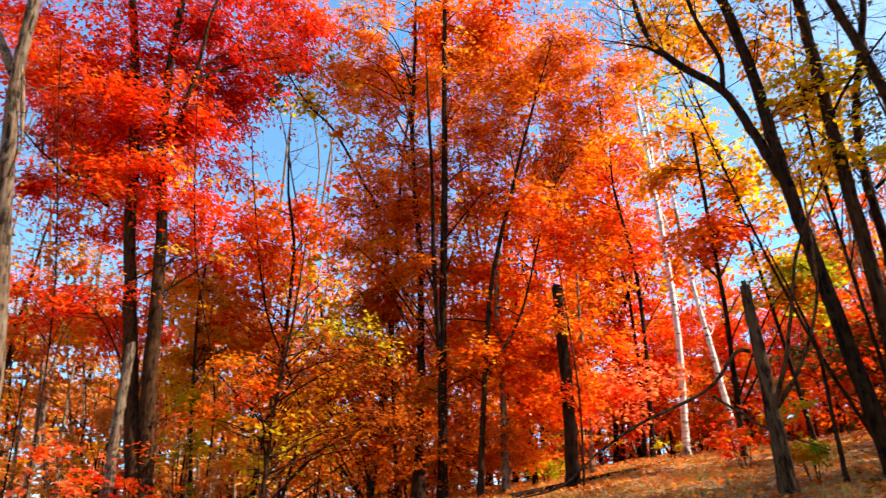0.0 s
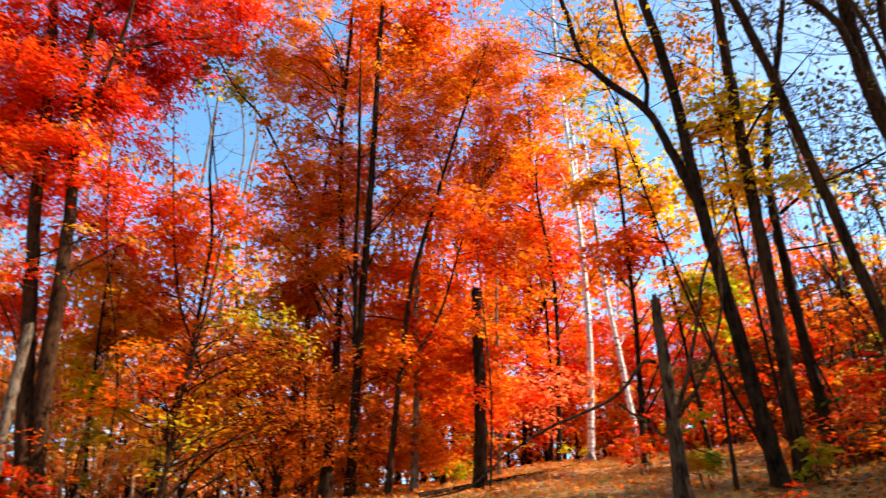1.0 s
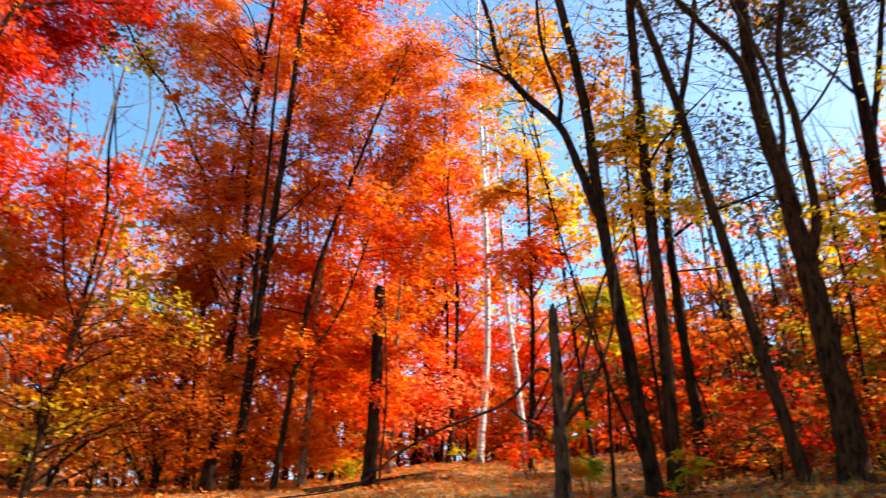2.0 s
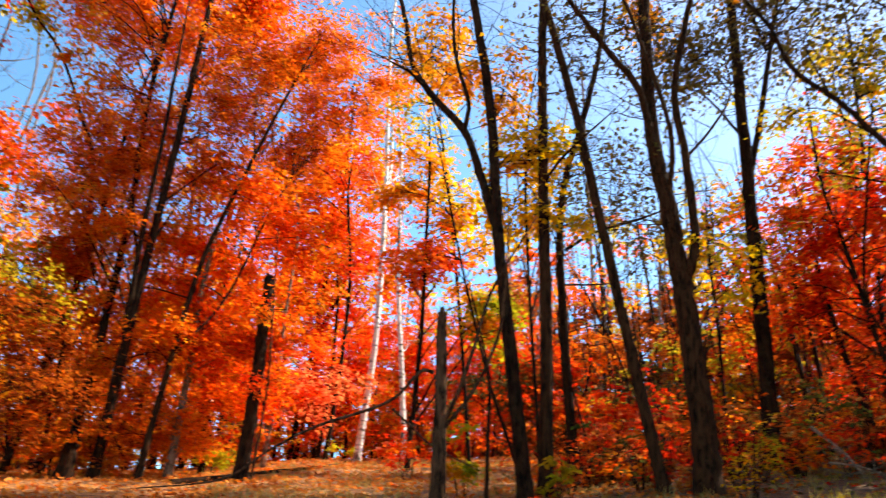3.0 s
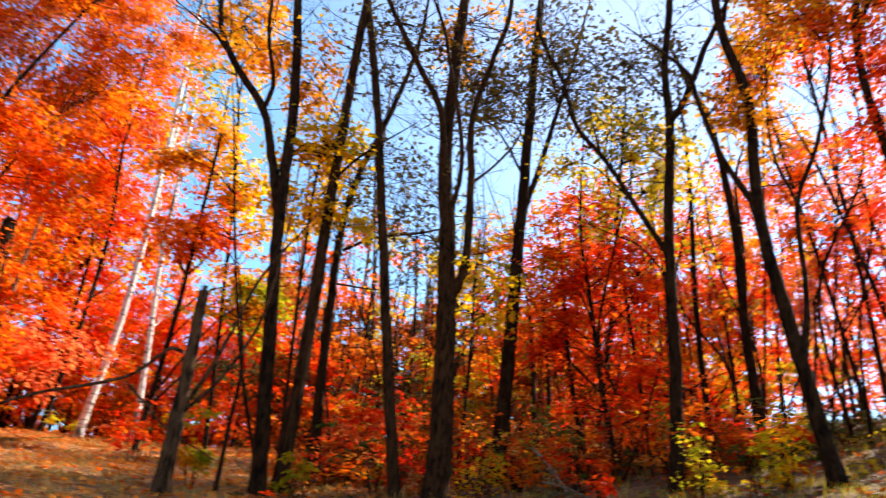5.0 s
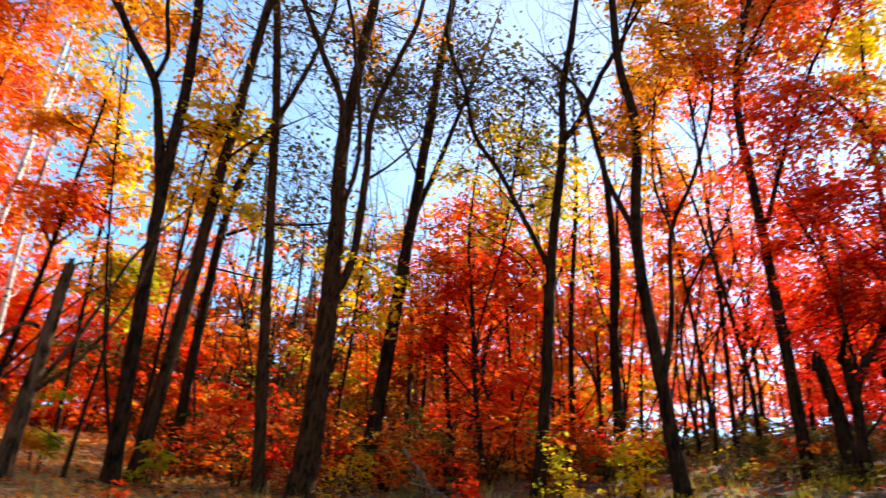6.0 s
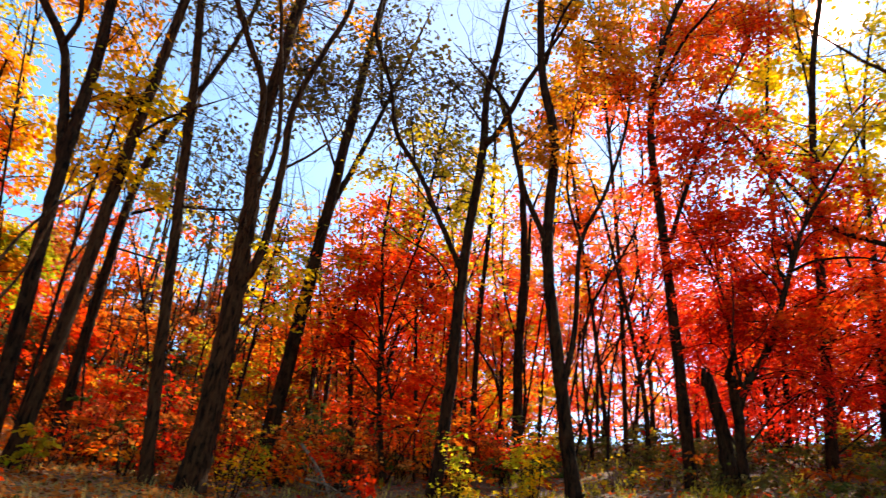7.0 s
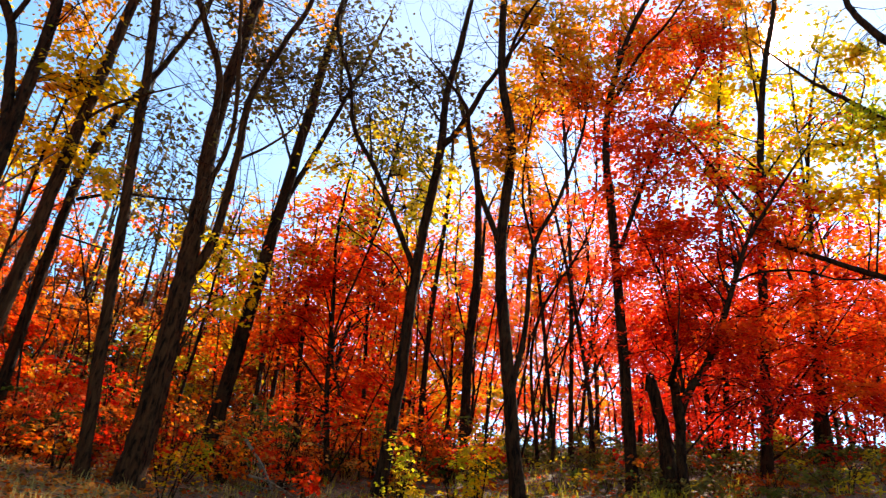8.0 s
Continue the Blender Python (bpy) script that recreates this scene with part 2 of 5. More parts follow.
def ground_z(x, y):
    """Height of the ground at a place."""
    d = math.hypot(x, y)
    bearing = math.degrees(math.atan2(x, y))
    cols = [[row[k] for row in SLOPES] for k in range(4)]
    near, crest, far = (float(np.interp(bearing, cols[0], cols[k])) for k in (1, 2, 3))
    t = lambda a: math.tan(math.radians(a))
    mid = near + (crest - near) * 0.82
    z7, z14, zc = EYE_Z + 7 * t(near), EYE_Z + 14 * t(mid), EYE_Z + far * t(crest)
    z = float(np.interp(d, [0, 1.5, 7, 14, far, far * 1.5, 200, 3000], [0, 0.02, z7, z14, zc, zc + 0.4, zc - 2, -25]))
    fade = min(1, max(0, (d - 2) / 4)) * min(1, 60 / (d + 1))
    bumps = math.sin(x * 0.9 + 1.7 * math.sin(y * 0.43)) * math.sin(y * 0.8 + 0.6) * 0.05 + math.sin(x * 2.3 + y * 1.1) * math.sin(y * 2.9 - x) * 0.025
    return z + bumps * fade

# ---- mesh tools ----
class Soup:
    """Gathers vertices and faces (triangles and quads) of one mesh."""

    def __init__(self):
        self.v, self.f, self.count = [], [], 0

    def add(self, verts, faces):
        self.v.append(np.asarray(verts, dtype=np.float64).reshape(-1, 3))
        self.f.append(np.asarray(faces, dtype=np.int64) + self.count)
        self.count += len(self.v[-1])

    def mesh(self, name, smooth=True):
        me = bpy.data.meshes.new(name)
        if not self.count:
            return me
        v = np.concatenate(self.v)
        loops = np.concatenate([f.ravel() for f in self.f])
        sizes = np.concatenate([np.full(len(f), f.shape[1]) for f in self.f])
        me.vertices.add(len(v))
        me.vertices.foreach_set("co", v.ravel())
        me.loops.add(len(loops))
        me.loops.foreach_set("vertex_index", loops)
        me.polygons.add(len(sizes))
        me.polygons.foreach_set("loop_start", np.concatenate([[0], np.cumsum(sizes)[:-1]]))
        me.update(calc_edges=True)
        me.polygons.foreach_set("use_smooth", np.full(len(sizes), smooth))
        return me


def part(name, soup, material, parent, label="", kind="", smooth=True):
    """Links a soup as one mesh object under a thing."""
    me = soup.mesh(name, smooth)
    me.materials.append(material)
    ob = new(name, me)
    ob.parent = parent
    if parent:
        ob.matrix_parent_inverse = parent.matrix_world.inverted()
    return tagged(ob, label=label, kind=kind)


def thing(name, x, y, z, label, category, group="", kind=""):
    ob = new(name)
    ob.matrix_world = Matrix.Translation((x, y, z))
    ob.empty_display_size = 0.2
    return tagged(ob, label=label, category=category, group=group, kind=kind)


def glide(points, steps):
    """A smooth line through a few points (Catmull-Rom)."""
    p = np.asarray(points, float)
    if len(p) == 2:
        s = np.linspace(0, 1, steps * 1 + 1)[:, None]
        return p[0] + (p[1] - p[0]) * s
    p = np.concatenate([[2 * p[0] - p[1]], p, [2 * p[-1] - p[-2]]])
    out = []
    for i in range(1, len(p) - 2):
        s = np.linspace(0, 1, steps, endpoint=False)[:, None]
        a, b, c, d = p[i - 1], p[i], p[i + 1], p[i + 2]
        out.append(0.5 * (2 * b + (c - a) * s + (2 * a - 5 * b + 4 * c - d) * s**2 + (3 * b - a - 3 * c + d) * s**3))
    return np.concatenate(out + [p[-2:-1]])


def tube(soup, line, radii, sides, rng=None, rough=0.0, cap=True):
    """A round, tapering limb along a line."""
    line, radii = np.asarray(line, float), np.asarray(radii, float)
    n = len(line)
    way = np.gradient(line, axis=0)
    way /= np.linalg.norm(way, axis=1, keepdims=True) + 1e-9
    ref = np.where(np.abs(way[:, 2:3]) > 0.9, [[1.0, 0.0, 0.0]], [[0.0, 0.0, 1.0]])
    if np.abs(way[:, 2]).mean() > 0.55:
        ref = np.tile([[1.0, 0.0, 0.0]], (n, 1))
    else:
        ref = np.tile([[0.13, 0.21, 0.97]], (n, 1))
    a = np.cross(way, ref)
    a /= np.linalg.norm(a, axis=1, keepdims=True) + 1e-9
    b = np.cross(way, a)
    ang = np.arange(sides) * 2 * np.pi / sides
    r = radii[:, None] * np.ones(sides)
    if rng is not None and rough:
        r = r * (1 + rough * rng.normal(size=(n, sides)))
    v = line[:, None] + r[..., None] * (np.cos(ang)[None, :, None] * a[:, None] + np.sin(ang)[None, :, None] * b[:, None])
    i, j = np.meshgrid(np.arange(n - 1), np.arange(sides), indexing="ij")
    k = (j + 1) % sides
    f = np.stack([i * sides + j, i * sides + k, (i + 1) * sides + k, (i + 1) * sides + j], -1).reshape(-1, 4)
    base = soup.count
    soup.add(v.reshape(-1, 3), f)
    if cap:
        tip = line[-1] + way[-1] * radii[-1] * 0.5
        soup.add(tip[None], np.zeros((0, 3), int))
        m = (n - 1) * sides
        soup.f.append(np.stack([base + m + np.arange(sides), base + m + (np.arange(sides) + 1) % sides, np.full(sides, soup.count - 1)], -1))


def unit(v):
    return v / (np.linalg.norm(v, axis=-1, keepdims=True) + 1e-9)


def leaves(soup, at, along, up, size, shape="simple"):
    """Single leaves, folded along the midrib: at, along and up are rows."""
    along = unit(along)
    side = unit(np.cross(along, up))
    top = np.cross(side, along)
    n = len(at)
    s = np.asarray(size).reshape(-1, 1)
    if shape == "lobed":
        rows = [(0, 0, 0), (0.28, 0.46, 0.06), (0.55, 0.20, 0.0), (1, 0, -0.08), (0.55, -0.20, 0.0), (0.28, -0.46, 0.06)]
        faces = [(0, 1, 2, 3), (0, 3, 4, 5)]
    elif shape == "lance":
        rows = [(0, 0, 0), (0.42, 0.22, 0.06), (1, 0, -0.10), (0.42, -0.22, 0.06)]
        faces = [(0, 1, 2), (0, 2, 3)]
    elif shape == "chip":
        rows = [(0, 0, 0), (0.8, 0.50, 0.05), (0.95, -0.42, -0.05)]
        faces = [(0, 1, 2)]
    else:
        rows = [(0, 0, 0), (0.45, 0.36, 0.08), (1, 0, -0.06), (0.45, -0.36, 0.08)]
        faces = [(0, 1, 2), (0, 2, 3)]
    v = np.stack([at + s * (a * along + b * side + c * top) for a, b, c in rows], 1)
    f = np.asarray(faces)[None] + (np.arange(n) * len(rows))[:, None, None]
    soup.add(v.reshape(-1, 3), f.reshape(-1, len(faces[0])))


def sprays(rng, soup, twigs, centre, radii, count, size, shape, flat=0.45, droop=0.25, gaps=0.15, per=18, spread=0.30):
    """Leaves in sprays inside an ellipsoid, with gaps; returns the sprays' centres."""
    centre, radii = np.asarray(centre), np.asarray(radii)
    n = max(3, int(count / per))
    lumps = int(np.clip(7 + 5 * float(np.mean(radii)), 8, 26))
    hub = rng.normal(size=(lumps, 3))
    hub = unit(hub) * (0.25 + 0.75 * rng.random((lumps, 1)) ** 0.6)
    size_of = (0.13 if gaps < 0.28 else 0.09) + (0.17 if gaps < 0.28 else 0.15) * rng.random(lumps)
    which = rng.integers(0, lumps, n * 3)
    p = hub[which] + rng.normal(size=(n * 3, 3)) * size_of[which][:, None] * np.array([1.0, 1.0, 0.62])
    stray = rng.random(n * 3) < 0.07
    p[stray] = rng.normal(size=(int(stray.sum()), 3)) * 0.5
    where = centre + p * radii
    k = 1.9 / max(0.7, float(np.mean(radii)) * 0.75)
    off = rng.random(3) * 30
    keep = [i for i in range(len(where)) if noise.noise(Vector(where[i] * k + off)) > gaps - 0.24][:n]
    if 3 * len(keep) < n:
        keep = list(range(min(n, len(where))))
    where = where[keep]
    n = len(where)
    out = unit(where - centre + 1e-3)
    heading = np.arctan2(out[:, 1], out[:, 0]) + rng.normal(size=n) * 0.9
    way = np.stack([np.cos(heading), np.sin(heading), rng.normal(size=n) * 0.25 - droop], -1)
    way = unit(way)
    length = spread * (0.7 + 0.6 * rng.random(n))
    if twigs is not None:
        for c, w, l in zip(where[::3], way[::3], length[::3]):
            tube(twigs, [c - w * l * 0.9, c + w * l * 0.6], [0.006, 0.002], 3, cap=False)
    s = np.repeat(np.arange(n), per)
    # three flat fronds to a spray, leaves on both sides of each
    fan = (rng.integers(0, 3, len(s)) - 1) * 0.75 + rng.normal(size=len(s)) * 0.10
    across = unit(np.cross(way, [0, 0, 1.0]))
    frond = unit(way[s] * np.cos(fan)[:, None] + across[s] * np.sin(fan)[:, None])
    beside = unit(np.cross(frond, [0, 0, 1.0])) * np.where(rng.random((len(s), 1)) < 0.5, -1.0, 1.0)
    u = rng.random(len(s)) * 1.15 - 0.15
    at = where[s] + frond * (u * length[s] * 1.25)[:, None] + rng.normal(size=(len(s), 3)) * length[s][:, None] * np.array([0.10, 0.10, 0.15 * flat / 0.45])
    along = frond * 0.75 + beside * 0.85 + rng.normal(size=(len(s), 3)) * 0.28 + [0, 0, -droop * 1.1]
    up = np.array([0, 0, 1.0]) + rng.normal(size=(len(s), 3)) * 0.42
    leaves(soup, at, along, up, size * (0.6 + 0.7 * rng.random(len(s))), shape)
    return where


def branch(rng, soup, start, end, r0, r1=0.006, sag=0.08, sides=5, steps=4):
    start, end = np.asarray(start, float), np.asarray(end, float)
    l = np.linalg.norm(end - start)
    mid = (start + end) / 2 + np.array([0, 0, sag * l]) + rng.normal(size=3) * 0.06 * l
    line = glide([start, mid, end], steps)
    tube(soup, line, np.linspace(r0, r1, len(line)), sides)
    return line


def twiggery(rng, soup, line, radii, n, length, rise=0.55, depth=2, stout=1.0):
    """Bare side branches with twigs along a limb: they start outwards and bend up."""
    m = len(line)
    for _ in range(n):
        i = min(m - 1, int(m * (0.3 + 0.7 * rng.random() ** 0.8)))
        a = rng.random() * 2 * np.pi
        out = np.array([np.cos(a), np.sin(a), 0])
        l = length * (0.35 + 0.8 * rng.random())
        lift = rise * (0.5 + rng.random())
        r = min(0.42 * radii[i], (0.0048 * l + 0.0028) * stout)
        bend = np.cross(out, [0, 0, 1.0]) * rng.normal() * 0.22
        pts = [line[i], line[i] + l * (0.36 * out + [0, 0, 0.22 * lift] + 0.5 * bend), line[i] + l * (0.68 * out + [0, 0, 0.62 * lift] + bend * 0.6) + rng.normal(size=3) * 0.09 * l,
               line[i] + l * (0.85 * out + [0, 0, 1.15 * lift] + bend * 0.9) + rng.normal(size=3) * 0.13 * l]
        b = glide(pts, 3 if depth > 1 else 2)
        rr = np.linspace(r, min(r, 0.0017 * stout), len(b))
        tube(soup, b, rr, 4 if depth > 1 else 3, cap=False)
        if depth > 1:
            twiggery(rng, soup, b, rr * 1.6, 5, l * 0.46, rise * 0.8, depth - 1, stout)


TREES = [0]


def tree(name, label, bark, trunk, radius, tip=0.35, limbs=(), masses=(), twigs=0, leaf=0.10, category="tree", group="", broken=False):
    """One tree. trunk: a few points from the foot up; limbs: (points, foot radius); masses of foliage: (x, y, z, across, high, leaves, colour)."""
    TREES[0] += 1
    rng = np.random.default_rng(100 + TREES[0])
    foot = np.array(trunk[0], float)
    ob = thing(name, *foot, label, category, group)
    trunk = [np.array(p, float) for p in trunk]
    far = math.hypot(trunk[0][0], trunk[0][1]) > 17.5
    radius = radius * (1.0 if broken else 0.82)
    steps = 3 if far else 9 if radius > 0.06 else 5
    if not broken:
        way = unit(trunk[-1] - trunk[-2])
        trunk = trunk + [trunk[-1] + (way + rng.normal(size=3) * 0.12) * (1.2 + 9 * radius)]
    line = glide(trunk, steps)
    line[1:-1] += rng.normal(size=(len(line) - 2, 3)) * radius * 0.045 * np.array([1, 1, 0.2])
    s = np.linspace(0, 1, len(line))
    rad = radius * (1 + (tip - 1) * s)
    if not broken:
        rad[-steps - 1:] = np.linspace(rad[-steps - 1], 0.008, steps + 1)
    high = line[:, 2] - line[0, 2]
    rad = rad * (1 + 0.35 * np.exp(-high / 0.22))
    sides = 7 if far else 14 if radius > 0.08 else 8
    wood = Soup()
    tube(wood, line, rad, sides, rng, 0.035)
    stem = part("trunk", wood, bark, ob)
    if broken:
        for _ in range(9):
            a = rng.random() * 6.3
            o = np.array([np.cos(a), np.sin(a), 0]) * rad[-1] * 0.6
            chip = Soup()
            tube(chip, [line[-1] + o - (0, 0, 0.15), line[-1] + o * 0.9 + (0, 0, 0.01 + 0.07 * rng.random())], [rad[-1] * 0.45, 0.012], 4)
            part("splinter", chip, bark, stem)
    skeleton = [(line, rad, stem)]
    for points, r in limbs:
        soup = Soup()
        points, r = [np.array(p, float) for p in points], r * 0.82
        way = unit(points[-1] - points[-2])
        points = points + [points[-1] + (way + rng.normal(size=3) * 0.2 + [0, 0, 0.15]) * min(1.3, 0.4 + 14 * r)]
        l = glide(points, 6)
        l[1:-1] += rng.normal(size=(len(l) - 2, 3)) * r * 0.07
        rr = np.linspace(r, r * 0.45, len(l))
        rr[-7:] = np.linspace(rr[-7], 0.006, 7)
        tube(soup, l, rr, 10 if r > 0.04 else 6, rng, 0.03)
        skeleton.append((l, rr, part("limb", soup, bark, ob)))
    if twigs:
        for l, rr, bearer in skeleton:
            soup = Soup()
            twiggery(rng, soup, l, rr, max(min(3, twigs), int(twigs * len(l) / 22)), (0.9 + 3.5 * radius) * (1.5 if far else 1.0), stout=1.9 if far else 1.1)
            part("twigwork", soup, bark, bearer, "fine bare twigs", "stuff")
    every = np.concatenate([k[0] for k in skeleton])
    thick = np.concatenate([k[1] for k in skeleton])
    wood = Soup()
    for x, y, z, across, tall, count, colour in masses:
        foliage = Soup()
        away = math.hypot(x, y)
        near = away < 17.5
        count = count * LEAF_SHARE.get(colour, 1.0) * (1.75 if near else 1.2)
        shape = LEAF_SHAPE.get(colour, "simple") if away < 12.8 else "lance" if colour in ("crimson", "rust", "red") and near else "simple" if away < 34 else "chip"
        tips = sprays(rng, foliage, wood if near else None, (x, y, z), (across, across, tall), count, leaf * LEAF_SIZE.get(colour, 1.0) * (0.98 if near else 1.05), shape,
                      gaps=GAPS.get(colour, 0.2), spread=LEAF_SPREAD.get(colour, 0.34) if near else 0.45, per=LEAF_SPRAY.get(colour, 26) if near else 20)
        want = (4 if GAPS.get(colour, 0.2) > 0.28 else 7) if near else 3
        lines = []
        for p in tips[:: max(1, len(tips) // want)][:want]:
            low = every + np.array([0, 0, 0.55]) * np.linalg.norm(every - p, axis=1, keepdims=True)
            j = int(np.argmin(np.linalg.norm(low - p, axis=1) + 1.3 * rng.random(len(every))))
            reach = np.linalg.norm(every[j] - p)
            soup = Soup() if near else wood
            lines.append(branch(rng, soup, every[j], p, min(0.5 * thick[j], 0.006 + 0.0065 * reach), 0.004, 0.05 + 0.10 * rng.random(), 5 if near else 3, 5 if near else 2))
            if near:
                part("bough", soup, bark, ob)
        if near and lines:
            spots = np.concatenate(lines)
            for p in tips[:: max(1, len(tips) // 26)]:
                j = int(np.argmin(np.linalg.norm(spots - p, axis=1)))
                branch(rng, wood, spots[j], p, 0.009, 0.003, 0.04, 3, 3)
        part("crown", foliage, LEAF[colour], ob, LEAF_WORDS[colour], "stuff")
    if wood.v:
        part("branchwork", wood, bark, ob, kind="stuff")
    return ob


def torn_scar(low, high, radius):
    """A strip of torn pale wood down the trunk of the tree built last."""
    rng = np.random.default_rng(12)
    soup = Soup()
    line = glide([low, (np.array(low) + np.array(high)) / 2 + (0.01, 0, 0), high], 5)
    tube(soup, line, radius * np.array([0.25, 0.6, 0.9, 1.0, 1.1, 1.0, 0.8, 0.9, 0.7, 0.5, 0.3])[: len(line)], 7, rng, 0.18)
    owner = [o for o in bpy.data.objects if o.name.startswith("oak_tree")][0]
    part("scar", soup, BARK["pale"], owner, "torn strip of pale bare wood")


# ---- the ground: one sheet to the horizon ----
def build_ground():
    rings = [0.0, 0.8] + [1.6 + 0.45 * k for k in range(60)] + [30 * 1.13 ** k for k in range(1, 37)]
    steps = 220
    soup = Soup()
    v = [(0, 0, ground_z(0, 0))]
    for d in rings[1:]:
        for k in range(steps):
            a = 2 * math.pi * k / steps
            x, y = d * math.sin(a), d * math.cos(a)
            v.append((x, y, ground_z(x, y)))
    f = []
    for i in range(len(rings) - 2):
        for k in range(steps):
            n = (k + 1) % steps
            f.append((1 + i * steps + k, 1 + (i + 1) * steps + k, 1 + (i + 1) * steps + n, 1 + i * steps + n))
    soup.add(v, f)
    soup.f.append(np.array([(0, 1 + k, 1 + (k + 1) % steps) for k in range(steps)]))
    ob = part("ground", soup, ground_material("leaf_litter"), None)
    return tagged(ob, "rising forest floor covered with fallen brown leaves", "ground", kind="structure")


build_ground()

# ---- the trees that stand near ----
tree('oak_tree', 'grey barked oak with a torn limb scar', BARK['warm_lit'],
     [(-3.66, 5.97, 1.65), (-3.69, 5.95, 2.18), (-3.80, 5.88, 3.45), (-4.05, 5.71, 5.64), (-4.09, 5.68, 7.00), (-4.15, 5.64, 8.59)], 0.097, tip=0.60,
     limbs=[([(-4.11, 5.67, 6.07), (-4.37, 5.73, 6.55), (-4.71, 5.74, 7.24)], 0.060)], twigs=6, leaf=0.078)
tree('hickory_tree', 'twin trunked hickory in full crimson leaf', BARK['grey'],
     [(-4.87, 12.05, 2.40), (-4.90, 12.04, 3.05), (-5.02, 11.99, 4.98), (-5.12, 11.95, 7.19), (-5.38, 11.83, 9.95), (-5.32, 11.86, 13.17)], 0.205, tip=0.24,
     limbs=[([(-5.04, 11.98, 3.05), (-5.39, 12.04, 5.01), (-5.77, 12.08, 7.39), (-6.17, 12.10, 10.86), (-6.71, 12.04, 14.05)], 0.165),
            ([(-5.14, 11.94, 9.49), (-4.77, 11.67, 10.90), (-4.43, 11.39, 12.37)], 0.055),
            ([(-6.01, 11.53, 7.76), (-6.75, 11.56, 8.39), (-7.45, 11.59, 8.98)], 0.046)],
     masses=[(-6.65, 13.01, 12.50, 2.71, 1.85, 11800, 'crimson'),
             (-7.22, 11.75, 10.51, 1.25, 1.13, 4200, 'red'),
             (-5.78, 12.99, 9.78, 1.99, 1.19, 8600, 'red'),
             (-6.66, 12.30, 8.37, 1.59, 0.73, 4200, 'red'),
             (-4.38, 13.31, 13.49, 1.63, 0.82, 2049, 'crimson'),
             (-4.61, 12.81, 11.79, 0.97, 0.97, 1440, 'crimson'),
             (-6.27, 12.52, 6.02, 1.62, 0.69, 2489, 'red'),
             (-4.90, 12.80, 7.70, 1.11, 0.74, 2300, 'red'),
             (-3.21, 12.81, 12.74, 0.84, 0.78, 1500, 'red')], twigs=6, leaf=0.108)
tree('maple_tree', 'slender maple with thin orange and yellow leaves', BARK['dark'],
     [(-4.34, 16.44, 2.84), (-4.31, 16.45, 3.19), (-4.07, 16.51, 4.89), (-3.86, 16.56, 6.48), (-3.73, 16.58, 8.96), (-3.97, 16.53, 10.88)], 0.098, tip=0.30,
     masses=[(-4.23, 17.81, 10.51, 2.0, 1.2, 1900, 'orange'),
             (-3.11, 17.61, 10.54, 1.38, 0.8, 700, 'orange'),
             (-4.61, 17.33, 8.85, 1.47, 1.31, 1726, 'orange'),
             (-5.78, 16.83, 7.48, 1.24, 1.55, 1195, 'gold'),
             (-3.31, 17.43, 8.84, 1.15, 0.99, 451, 'olive')], leaf=0.128)
tree('maple_tree', 'leaning maple with rust coloured leaves', BARK['dark'],
     [(-1.61, 14.91, 2.73), (-1.58, 14.92, 3.06), (-1.32, 14.94, 5.19), (-1.08, 14.96, 7.20), (-1.00, 14.97, 9.15), (-0.86, 14.98, 10.98)], 0.100, tip=0.30,
     masses=[(-1.76, 15.77, 4.91, 1.37, 1.51, 3000, 'rust'),
             (-1.89, 15.61, 6.53, 1.13, 0.85, 1136, 'olive'),
             (-1.40, 15.72, 9.55, 1.23, 1.07, 2457, 'rust'),
             (-2.85, 15.69, 4.93, 1.50, 1.50, 2000, 'rust')], leaf=0.112)
tree('maple_tree', 'dark trunked maple with rust orange crown', BARK['dark'],
     [(-0.63, 13.99, 2.71), (-0.63, 13.99, 2.84), (-0.51, 13.99, 5.27), (-0.50, 13.99, 7.83), (-0.61, 13.99, 10.35), (-0.50, 13.99, 13.57)], 0.114, tip=0.30,
     masses=[(-0.78, 15.19, 13.51, 1.96, 1.63, 5208, 'rust'),
             (-1.84, 14.47, 12.14, 0.92, 0.69, 925, 'rust'),
             (-1.60, 14.22, 13.80, 0.95, 1.03, 1300, 'rust'),
             (-1.76, 14.20, 11.21, 0.70, 0.60, 420, 'gold'),
             (-0.79, 14.82, 10.11, 1.34, 1.04, 2714, 'rust'),
             (-1.31, 14.74, 7.79, 1.25, 0.98, 2169, 'rust'),
             (-0.58, 14.76, 6.59, 1.22, 1.22, 3136, 'rust')], leaf=0.105)
tree('maple_tree', 'tall straight maple in orange leaf', BARK['dark'],
     [(-0.15, 13.00, 2.64), (-0.06, 13.00, 5.52), (0.09, 13.00, 9.15), (0.17, 13.00, 12.05), (0.30, 13.00, 14.72)], 0.106,
     limbs=[([(-0.13, 13.00, 5.10), (-0.18, 12.74, 6.90), (-0.17, 12.48, 8.47), (-0.20, 12.22, 10.15)], 0.062)],
     masses=[(0.40, 14.24, 13.75, 2.04, 1.25, 4426, 'orange'),
             (0.70, 13.98, 11.21, 1.60, 1.31, 4191, 'rust'),
             (0.24, 13.86, 9.09, 1.37, 1.10, 3714, 'rust'),
             (-0.06, 13.74, 7.19, 1.16, 0.91, 2387, 'rust'),
             (0.06, 13.75, 4.21, 1.19, 1.31, 2400, 'rust')], twigs=4, leaf=0.098)
